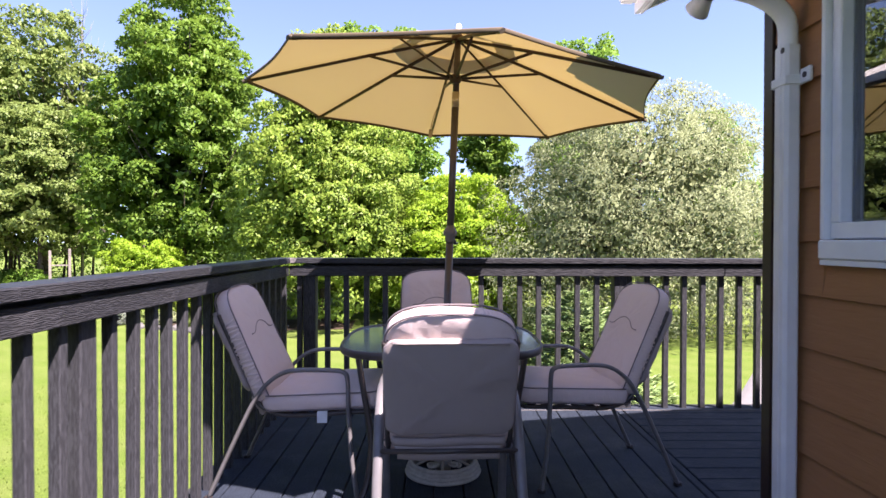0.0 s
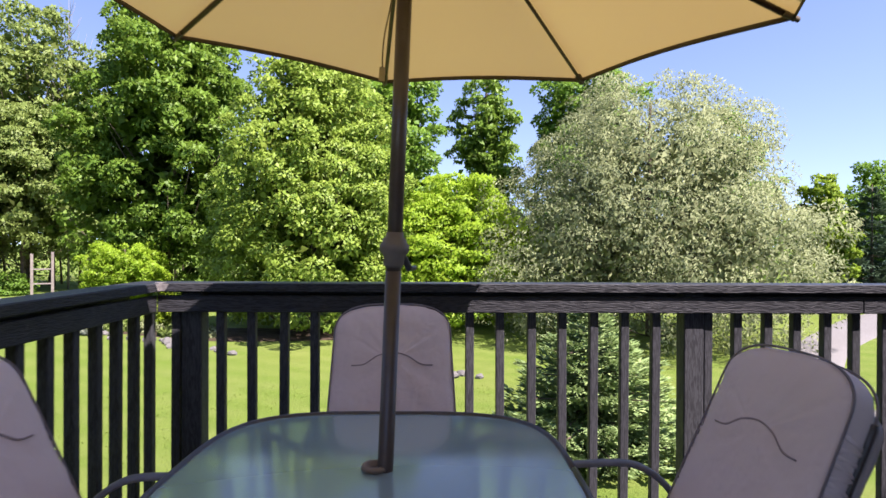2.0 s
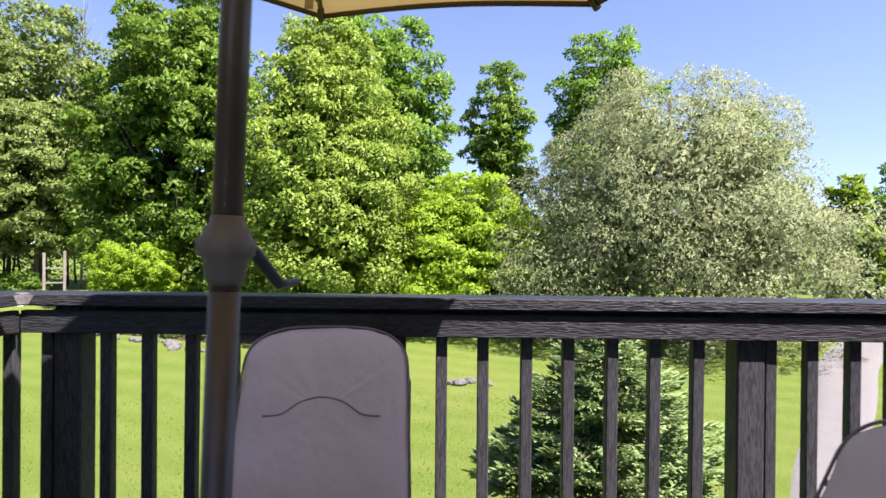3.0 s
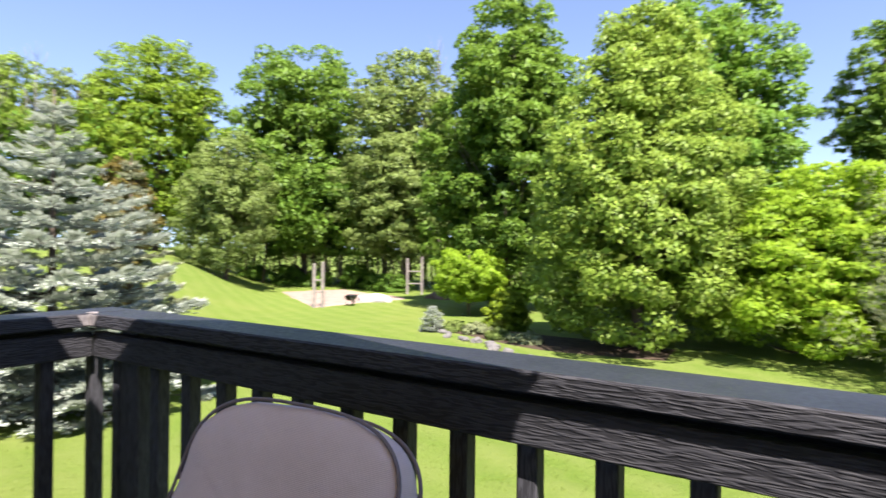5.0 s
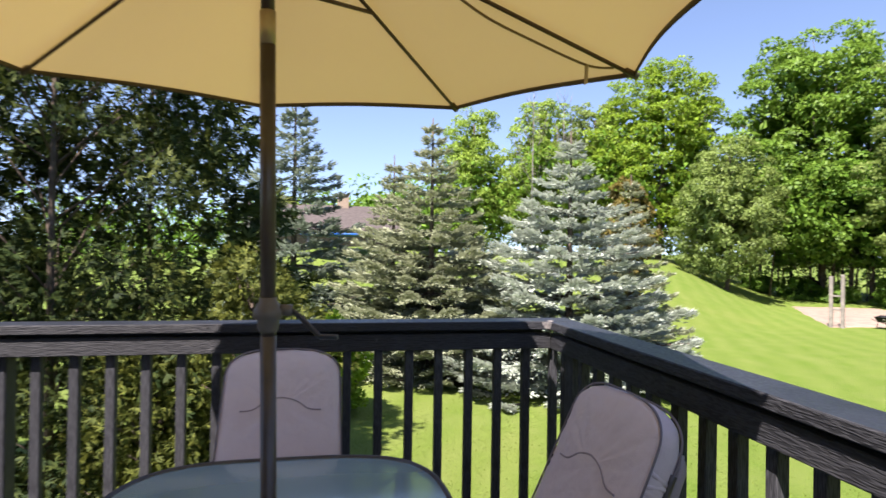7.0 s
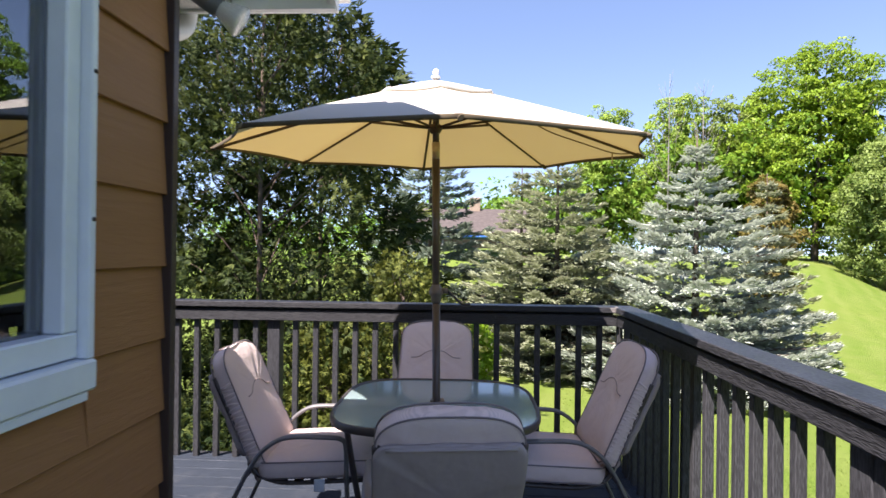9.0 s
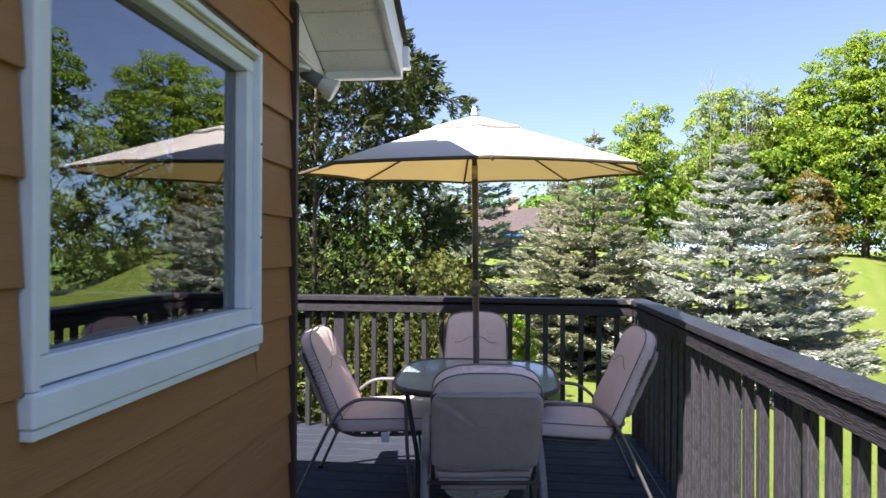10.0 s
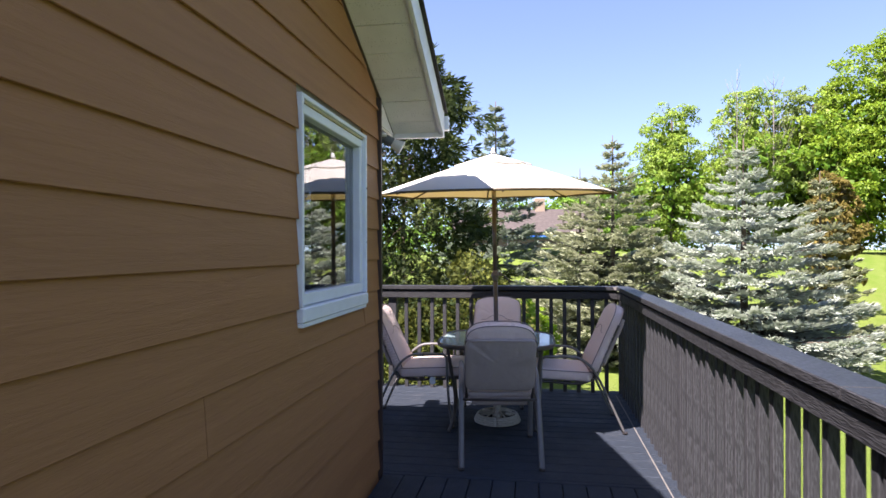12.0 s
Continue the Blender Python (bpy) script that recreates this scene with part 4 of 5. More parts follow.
def ground_z(x, y):
    """The lawn: about two metres under the deck, climbing into a bank in the west, dipping a little past the trees."""
    x, y = np.asarray(x, float), np.asarray(y, float)
    away = np.hypot(x, y - 3)
    turn = np.degrees(np.arctan2(y - 3, x)) % 360
    bank = smooth(16, 52, away) * smooth(136, 149, turn) * (1 - 0.45 * smooth(165, 200, turn)) * (1 - smooth(215, 260, turn))
    roll = 0.12 * np.sin(x * 0.21 + 1) * np.cos(y * 0.17) * smooth(6, 20, away)
    knoll = 2.3 * np.exp(-((x + 36) ** 2 + (y - 4) ** 2) / 90)
    east = 0.5 * smooth(12, 45, x) * smooth(8, 40, y)
    return -2.25 + 3.3 * bank + roll + east + knoll - 0.35 * smooth(24, 42, away) * (1 - bank) * smooth(100, 120, turn)


axis = np.concatenate([[-1500, -700, -350, -200, -130], np.arange(-90, 90.1, 1.5), [130, 200, 350, 700, 1500]])
gx, gy = np.meshgrid(axis, axis, indexing="ij")
gv = np.stack([gx, gy, ground_z(gx, gy)], -1).reshape(-1, 3)
m_ = len(axis)
i_, j_ = np.meshgrid(np.arange(m_ - 1), np.arange(m_ - 1), indexing="ij")
q0 = (i_ * m_ + j_).ravel()
tris_ = np.concatenate([np.stack([q0, q0 + m_, q0 + m_ + 1], 1), np.stack([q0, q0 + m_ + 1, q0 + 1], 1)])
tagged(part("ground", tri_mesh("ground", gv, tris_, True), LAWN), "sunlit mown lawn with faint stripes and worn spots", "lawn", kind="structure")

rng = np.random.default_rng(7)


def blades(name, pos, direction, up, length, width, fold=0.25):
    """Leaf blades as one mesh: each a folded lozenge from its stalk along direction, lying across up."""
    n = len(pos)
    d = direction / np.linalg.norm(direction, axis=1, keepdims=True)
    s = np.cross(d, up)
    s /= np.linalg.norm(s, axis=1, keepdims=True) + 1e-9
    u = np.cross(s, d)
    L, W = np.asarray(length)[:, None], np.asarray(width)[:, None]
    v = np.empty((n, 4, 3))
    v[:, 0] = pos
    v[:, 1] = pos + d * L * 0.45 + s * W * 0.5 + u * W * fold
    v[:, 2] = pos + d * L
    v[:, 3] = pos + d * L * 0.45 - s * W * 0.5 + u * W * fold
    k = np.arange(n)[:, None] * 4
    t = np.concatenate([k + [0, 1, 2], k + [0, 2, 3]], 1).reshape(-1, 3)
    return v.reshape(-1, 3), t


def unit(v):
    return v / (np.linalg.norm(v, axis=-1, keepdims=True) + 1e-9)


def limb_mesh(trunk, limbs, r0):
    bm = bmesh.new()
    add_tube(bm, trunk, r0, None, 8, taper=0.35)
    for line, r in limbs:
        add_tube(bm, line, r, None, 5, taper=0.3)
    return bm


def crown(centres, sizes, leaves, leaf_len, leaf_wide, heart, flat=0.6, droop=0.3, fill=0.25, core=True):
    """Leaves on the upper and outer side of many clumps."""
    n = len(centres)
    pick = rng.choice(n, leaves, p=sizes ** 2 / np.sum(sizes ** 2))
    out = unit(centres[pick] - heart)
    d = unit(rng.normal(size=(leaves, 3)) + out * 0.55 + [0, 0, 0.35])
    r = sizes[pick] * (1 - fill * rng.random(leaves) ** 2)
    pos = centres[pick] + d * r[:, None] * [1, 1, flat]
    way = unit(d * 0.6 + rng.normal(size=(leaves, 3)) * 0.7 + [0, 0, -droop])
    up = unit(d * 0.7 + rng.normal(size=(leaves, 3)) * 0.45 + [0, 0, 0.6])
    size = leaf_len * rng.uniform(0.7, 1.3, leaves)
    inner = rng.choice(n, leaves // 9, p=sizes ** 2 / np.sum(sizes ** 2))
    m = len(inner)
    pos = np.concatenate([pos, centres[inner] + rng.normal(size=(m, 3)) * sizes[inner][:, None] * 0.3 * [1, 1, flat] + (heart - centres[inner]) * (rng.uniform(0.15, 0.5, m) if core else rng.uniform(0.0, 0.02, m))[:, None]])
    way = np.concatenate([way, unit(rng.normal(size=(m, 3)))])
    up = np.concatenate([up, unit(rng.normal(size=(m, 3)) + [0, 0, 0.4])])
    size = np.concatenate([size, leaf_len * rng.uniform(2.0, 3.0, m) * (1.0 if core else 0.5)])
    soft = np.concatenate([unit(d * 0.8 + out * 0.3 + [0, 0, 0.25]), unit(centres[inner] - heart)])
    soft = np.repeat(unit(soft + up * 0.55), 4, axis=0)
    v, t = blades("leaves", pos, way, up, size, size * np.where(np.arange(leaves + m) < leaves, leaf_wide, max(leaf_wide, 0.6)))
    return v, t, soft


def broadleaf(name, label, x, y, top, half, material, leaves, leaf_len, profile, clumps=150, clump=0.2, flat=0.6, bare=0.12, wide=0.62, depth=None, droop=0.3, trunk=0.24, category="tree", lobes=0.16, group=""):
    """A broadleaved tree. profile: radius shares from the crown's foot to its top."""
    global rng
    rng = np.random.default_rng(int(abs(x * 131 + y * 17)) + 5)
    z0 = float(ground_z(x, y))
    h = top - z0
    clumps, clump, leaf_len, leaves = int(clumps * 1.9), clump * 0.74, leaf_len * 0.8, int(leaves * 1.06)
    tree = thing(name, label, category, Matrix.Translation((x, y, z0 - 0.05)), group)
    u = rng.random(clumps) ** 0.95
    ang = rng.random(clumps) * 2 * math.pi
    shares = np.interp(u, np.linspace(0, 1, len(profile)), profile)
    k1, k2 = rng.random(2) * 6
    lobe = 1 + lobes * np.sin(3 * ang + k1 + u * 5) + lobes * 0.7 * np.sin(5 * ang + k2 - u * 9)
    rad = half * shares * lobe * (0.35 + 0.65 * rng.random(clumps) ** 0.45)
    s = half * clump * rng.uniform(0.65, 1.3, clumps) * (0.55 + 0.45 * shares)
    zc = h * bare + (h * (1 - bare) - half * clump * flat) * u
    centres = np.stack([rad * np.cos(ang), rad * np.sin(ang), zc], 1)
    heart = np.array([0, 0, h * (bare + (1 - bare) * 0.42)])
    v, t, soft = crown(centres, s, leaves, leaf_len, wide, heart, flat, droop)
    limbs = []
    bend = rng.normal(size=2) * 0.03 * h
    trunk_line = curve([(0, 0, 0), (bend[0] * 0.4, bend[1] * 0.4, h * 0.3), (bend[0], bend[1], h * 0.6), (0, 0, h * 0.9)], 4)
    for c in centres[rng.choice(clumps, min(26, clumps), replace=False)]:
        f = np.clip(c[2] / h - 0.16, bare * 0.7, 0.75)
        a = trunk_line[min(int(f / 0.9 * (len(trunk_line) - 1)), len(trunk_line) - 2)]
        e = Vector(c)
        limbs.append(([a, a.lerp(e, 0.5) + Vector((0, 0, -0.04 * h)), e], trunk * 0.17))
    part("trunk", limb_mesh(trunk_line, limbs, trunk), BARK, tree, "grey brown trunk and limbs")
    part("crown", tri_mesh("crown", v, t, normals=soft), material, tree)
    return tree


def spruce(name, label, x, y, top, half, material, tiers=30, per=11, twig=0.16, droop=0.25, foot=0.03, seed=1, twig_wide=0.3, taper=0.85, lift=0.35, category="tree", plank=0.2, cover=1.5, group=""):
    """A conifer: whorls of drooping boughs, each a spray of needled twigs."""
    global rng
    rng = np.random.default_rng(seed)
    z0 = float(ground_z(x, y))
    h = top - z0
    tree = thing(name, label, category, Matrix.Translation((x, y, z0 - 0.05)), group)
    pos, way, length, bm = [], [], [], bmesh.new()
    add_tube(bm, [(0, 0, 0), (0, 0, h * 0.5), (0, 0, h * 0.99)], 0.03 * half + 0.05, None, 8, taper=0.12)
    for k in range(tiers):
        shelf = foot + (0.985 - foot) * (k + rng.uniform(-0.2, 0.2)) / tiers
        u = shelf
        reach = half * min(1.0, 1.14 * (1 - u)) ** (taper + 0.1) * (1 - 0.5 * float(smooth(0.62, 1.0, u))) + 0.05
        count = max(4, int(per * (0.45 + 0.55 * (1 - u))))
        for b in range(count):
            a = 2 * math.pi * (b + rng.random()) / count + k * 0.7
            u = shelf + rng.uniform(-0.16, 0.16) * 0.96 / tiers
            L = reach * rng.uniform(0.66, 1.14)
            rise = droop * (0.3 - 1.3 * (1 - u)) * rng.uniform(0.6, 1.3)
            c, s = math.cos(a), math.sin(a)
            steps = max(5, int(L / (twig * 0.42)))
            f = (np.arange(steps) + 0.6) / steps
            zc = h * u + L * (rise * f * (1 - 0.35 * f) + lift * 0.35 * f ** 3)
            line = np.stack([c * L * f, s * L * f, zc], 1)
            if k % 3 == 0 and u < 0.8:
                add_tube(bm, [(0, 0, h * u), tuple(line[steps // 2]), tuple(line[-1])], 0.012 * L + 0.006, None, 4, taper=0.3)
            fwd = np.array([c, s, rise * 0.4])
            side = np.array([-s, c, 0.0])
            n = int(L * L * plank * 0.95 * cover / (twig * twig * twig_wide * 0.5)) + 26
            g = 1 - 0.86 * rng.random(n) ** 1.35
            g = np.clip(g, 0.1, 1)
            wide_ = plank * L * np.minimum(1.25 * (1.04 - g) ** 0.62, g * 3 + 0.2) + 0.02
            q = rng.uniform(-1, 1, n)
            q = q + 0.1 * np.sin(q * 21)
            base_ = np.stack([np.interp(g, f, line[:, i]) for i in range(3)], 1)
            p = base_ + side * (wide_ * q)[:, None] + fwd * (np.abs(q) * wide_ * 0.55)[:, None]
            p = p + rng.normal(size=p.shape) * [0.03, 0.03, twig * 0.16] - np.array([0, 0, 1]) * (wide_ * q * q * 0.22)[:, None]
            w = unit(fwd * 0.9 + side * (q * 0.9)[:, None] + rng.normal(size=p.shape) * 0.2 + [0, 0, 0.05] + np.array([0, 0, 0.45]) * (g > 0.8)[:, None])
            pos.append(p)
            way.append(w)
            length.append(np.full(n, twig))
    pos, way, length = np.concatenate(pos), np.concatenate(way), np.concatenate(length)
    n = len(pos)
    length = length * rng.uniform(0.75, 1.35, n)
    up = unit(np.tile([0, 0, 1.0], (n, 1)) + rng.normal(size=(n, 3)) * 0.22 - way * [0.2, 0.2, 0])
    v1, t1 = blades("n", pos, way, up, length, length * twig_wide, 0.2)
    half_ = np.arange(0, n, 8)
    cross = unit(np.cross(way, up) + rng.normal(size=(n, 3)) * 0.2)[half_]
    out = unit(pos * [1, 1, 0])
    soft = unit(up * 0.7 + out * 0.45 + [0, 0, 0.25])
    cross = np.where(np.sum(cross * out[half_], 1, keepdims=True) < 0, -cross, cross)
    soft = np.repeat(np.concatenate([soft, unit(cross + out[half_])]), 4, axis=0)
    v2, t2 = blades("n", pos[half_], way[half_], cross, length[half_], length[half_] * twig_wide * 0.8, 0.0)
    part("trunk", bm, BARK, tree, "straight brown trunk with bare bough stems")
    part("crown", tri_mesh("crown", np.concatenate([v1, v2]), np.concatenate([t1, t2 + len(v1)]), normals=soft), material, tree)
    return tree


LINDEN = leaf("fresh_linden_leaf", (0.145, 0.24, 0.03), (0.222, 0.335, 0.045), (0.325, 0.445, 0.075))
MAPLE = leaf("maple_leaf", (0.08, 0.185, 0.022), (0.135, 0.262, 0.03), (0.215, 0.365, 0.048))
DARK_MAPLE = leaf("deep_green_maple_leaf", (0.086, 0.177, 0.019), (0.132, 0.24, 0.027), (0.198, 0.318, 0.045))
YELLOW_MAPLE = leaf("yellow_green_maple_leaf", (0.115, 0.21, 0.015), (0.185, 0.30, 0.021), (0.28, 0.39, 0.04))
GREY_LEAF = leaf("dull_green_ash_leaf", (0.122, 0.187, 0.042), (0.188, 0.265, 0.062), (0.272, 0.352, 0.098))
SILVER = leaf("silver_willow_leaf", (0.235, 0.28, 0.125), (0.28, 0.325, 0.155), (0.33, 0.375, 0.195), 0.35, 0.75)
BLUE_NEEDLE = leaf("blue_spruce_needles", (0.28, 0.325, 0.27), (0.41, 0.46, 0.38), (0.53, 0.575, 0.48), 0.2, 0.75, 0.08)
GREY_NEEDLE = leaf("grey_green_spruce_needles", (0.19, 0.21, 0.13), (0.3, 0.33, 0.21), (0.43, 0.46, 0.3), 0.2, 0.75, 0.08)
DIM_NEEDLE = leaf("shaded_spruce_needles", (0.14, 0.18, 0.13), (0.23, 0.28, 0.21), (0.33, 0.385, 0.3), 0.2, 0.7, 0.08)
DARK_NEEDLE = leaf("dark_spruce_needles", (0.022, 0.054, 0.025), (0.054, 0.104, 0.054), (0.126, 0.189, 0.108), 0.12, 0.6)
YEW_NEEDLE = leaf("soft_green_conifer_needles", (0.09, 0.16, 0.05), (0.19, 0.28, 0.095), (0.32, 0.42, 0.165), 0.2, 0.6)
# light painted into the cedars: CEDAR darkened as shade, its tips and SUN_CEDAR lightened
CEDAR = leaf("dark_cedar_leaf_lit_tips", (0.010, 0.023, 0.007), (0.028, 0.047, 0.012), (0.078, 0.1, 0.023), 0.22, 0.65, 0.15, (0.2, 0.225, 0.045))
SUN_CEDAR = leaf("sun_tinted_cedar_leaf", (0.03, 0.046, 0.01), (0.095, 0.118, 0.024), (0.22, 0.24, 0.05), 0.3, 0.65, 0.15)
BRONZE_LEAF = leaf("bronze_brown_leaf", (0.096, 0.084, 0.018), (0.180, 0.144, 0.036), (0.264, 0.216, 0.060))
LIME = leaf("young_lime_leaf", (0.2, 0.345, 0.02), (0.275, 0.44, 0.03), (0.36, 0.52, 0.045), 0.5)
SHRUB = leaf("bright_shrub_leaf", (0.113, 0.190, 0.008), (0.213, 0.319, 0.016), (0.326, 0.426, 0.031))

ROUND = (0.55, 0.9, 1.0, 0.92, 0.72, 0.38)
TALL = (0.5, 0.85, 1.0, 0.95, 0.85, 0.7, 0.4)
BROAD = (0.75, 1.0, 1.0, 0.9, 0.75, 0.5)
CONE = (0.9, 1.0, 0.86, 0.66, 0.42, 0.15)

broadleaf("linden_tree", "large lime green linden tree in full leaf", -4.35, 26.2, 10.4, 4.1, LINDEN, 62000, 0.2, (0.8, 1.0, 1.0, 0.9, 0.74, 0.5, 0.25), 330, 0.17, 0.62, 0.05, droop=0.5)
broadleaf("maple_tree", "tall bright green maple behind the linden", -3.1, 34.1, 13.4, 4.3, MAPLE, 44000, 0.28, (0.75, 1.0, 1.0, 0.95, 0.85, 0.7, 0.4), 240, 0.2, 0.5, 0.03)
broadleaf("maple_tree", "low layered light green tree on the lawn", 1.5, 28.0, 4.4, 3.8, LIME, 34000, 0.19, (0.8, 1.0, 1.0, 0.8, 0.55, 0.3), 190, 0.2, 0.3, 0.07, trunk=0.14)
broadleaf("maple_tree", "tall deep green maple above the others", -15.8, 38.2, 17.4, 5.0, DARK_MAPLE, 46000, 0.34, TALL, 250, 0.2, 0.5, 0.05, trunk=0.32)
broadleaf("maple_tree", "dark green rounded maple at the wood edge", -45.6, 49.1, 23.0, 8.3, DARK_MAPLE, 36000, 0.46, TALL, 190, 0.2, 0.45, 0.12, trunk=0.34)
broadleaf("ash_tree", "dull green ash with thin grey top", -34.1, 52.4, 21.4, 7.0, GREY_LEAF, 28000, 0.42, TALL, 160, 0.19, 0.5, 0.12, trunk=0.3)
broadleaf("ash_tree", "low spreading ash before the dark wood", -32.1, 48.9, 12.4, 5.5, GREY_LEAF, 26000, 0.34, BROAD, 120, 0.22, 0.35, 0.24, trunk=0.2)
broadleaf("maple_tree", "maple with hanging bright branches at the wood edge", -42.7, 49.4, 10.8, 5.9, MAPLE, 26000, 0.36, BROAD, 130, 0.22, 0.35, 0.26, trunk=0.22)
broadleaf("maple_tree", "yellow green maple on the bank", -51.5, 35.8, 20.4, 7.2, YELLOW_MAPLE, 38000, 0.34, TALL, 220, 0.19, 0.42, 0.06, trunk=0.34)
broadleaf("poplar_tree", "light green poplar with open crown", -56.0, 25.0, 17.3, 4.4, LINDEN, 22000, 0.3, TALL, 120, 0.22, 0.7, 0.06, trunk=0.25)
broadleaf("poplar_tree", "light green poplar beside a bare tree", -59.0, 18.5, 16.8, 4.2, LINDEN, 20000, 0.3, TALL, 110, 0.22, 0.7, 0.06, trunk=0.25)
broadleaf("poplar_tree", "tall green poplar at the top of the bank", -55.0, 30.5, 17.0, 4.2, GREY_LEAF, 18000, 0.36, TALL, 110, 0.22, 0.6, 0.06, trunk=0.25)
broadleaf("crab_apple_tree", "small rounded olive green tree on the bank", -40.2, 35.2, 11.0, 3.9, GREY_LEAF, 22000, 0.26, ROUND, 140, 0.2, 0.7, 0.1, trunk=0.18)
broadleaf("maple_tree", "rounded green tree behind the neighbours' house", -74.0, 12.0, 9.0, 7.0, MAPLE, 15000, 0.5, BROAD, 80, 0.25, 0.5, 0.05, trunk=0.3)
broadleaf("willow_tree", "broad silver grey willow over the drive", 9.0, 25.2, 7.9, 6.0, SILVER, 68000, 0.17, (0.85, 1.0, 0.98, 0.86, 0.66, 0.36), 330, 0.17, 0.75, 0.03, wide=0.38, droop=0.7, trunk=0.16)
broadleaf("maple_tree", "tall dark maple behind the willow", 11.2, 43.6, 16.2, 4.4, MAPLE, 24000, 0.32, TALL, 120, 0.24, 0.45, 0.05, trunk=0.26)
broadleaf("maple_tree", "slender maple showing sky through its crown", 4.7, 50.5, 16.2, 3.2, DARK_MAPLE, 13000, 0.36, TALL, 85, 0.24, 0.45, 0.1, trunk=0.26)
broadleaf("maple_tree", "green maple hidden behind the willow", 17.5, 38.0, 9.6, 3.4, MAPLE, 16000, 0.3, ROUND, 110, 0.22, 0.5, 0.08)
broadleaf("birch_tree", "bright green young tree beyond the drive", 20.9, 33.0, 5.1, 1.4, YELLOW_MAPLE, 12000, 0.22, ROUND, 90, 0.24, 0.5, 0.06, trunk=0.12)
broadleaf("birch_tree", "green tree far beyond the drive", 33.0, 44.0, 7.5, 4.0, MAPLE, 14000, 0.3, ROUND, 90, 0.24, 0.5, 0.06, trunk=0.2)
broadleaf("maple_tree", "bronze brown young tree on the bank", -23.2, 17.4, 5.0, 1.2, BRONZE_LEAF, 8000, 0.2, TALL, 80, 0.25, 0.6, 0.1, trunk=0.1)
broadleaf("round_shrub", "clipped bright green shrub beside the sand patch", -15.9, 33.6, 1.45, 2.05, LIME, 16000, 0.17, (0.4, 0.9, 1.0, 1.0, 0.9, 0.6), 110, 0.2, 0.6, 0.25, category="shrub", trunk=0.1, lobes=0.06)
broadleaf("garden_shrub", "leafy shrub under the linden", -10.4, 27.6, -0.4, 0.9, SHRUB, 7000, 0.14, BROAD, 50, 0.26, 0.6, 0.04, category="shrub", trunk=0.05)

broadleaf("maple_tree", "green maple shading the drive", 15.4, 11.6, 6.2, 2.6, MAPLE, 9000, 0.3, ROUND, 80, 0.24, 0.5, 0.1, trunk=0.16)

spruce("blue_spruce", "broad silvery blue spruce near the deck", -13.3, 10.45, 4.95, 3.4, BLUE_NEEDLE, 18, 19, 0.17, 0.12, 0.02, 3, 0.36, 0.78, 0.3)
spruce("grey_spruce", "grey green spruce with pale leader", -15.2, 6.85, 5.55, 2.85, GREY_NEEDLE, 20, 17, 0.17, 0.12, 0.02, 4, 0.36, 0.75)
spruce("grey_spruce", "smaller grey green spruce beside its twin", -17.2, 5.9, 4.7, 2.3, GREY_NEEDLE, 18, 16, 0.18, 0.12, 0.02, 5, 0.36, 0.8)
spruce("grey_spruce", "grey green spruce at the foot of the bank", -16.5, 14.0, 4.3, 1.75, GREY_NEEDLE, 16, 15, 0.18, 0.16, 0.02, 6, 0.36, 0.8)
spruce("dark_spruce", "dark narrow spruce behind the cedars", -20.2, 2.5, 8.2, 3.2, DIM_NEEDLE, 24, 13, 0.24, 0.2, 0.05, 7, 0.36, 0.9, cover=1.2)
spruce("grey_spruce", "low grey spruce filling the row", -20.8, 9.2, 2.6, 2.6, GREY_NEEDLE, 16, 12, 0.22, 0.14, 0.02, 15, 0.36, 0.7)
spruce("dark_spruce", "dark tall spruce beyond the drive", 25.2, 35.2, 4.9, 2.6, DARK_NEEDLE, 16, 10, 0.36, 0.2, 0.05, 8, 0.3, 0.9)
spruce("dark_spruce", "dark spruce at the end of the drive", 29.5, 37.5, 6.2, 2.6, DARK_NEEDLE, 16, 10, 0.38, 0.2, 0.05, 9, 0.3, 0.9)
spruce("young_conifer", "soft green young conifer below the deck", 3.35, 12.4, 0.35, 1.75, YEW_NEEDLE, 22, 15, 0.12, 0.3, 0.03, 10, 0.42, 0.62, cover=1.1)
spruce("dwarf_blue_spruce", "small round blue spruce in the garden bed", -12.6, 24.9, -1.0, 0.5, BLUE_NEEDLE, 12, 9, 0.09, 0.1, 0.05, 11, 0.4, 0.5, category="shrub")


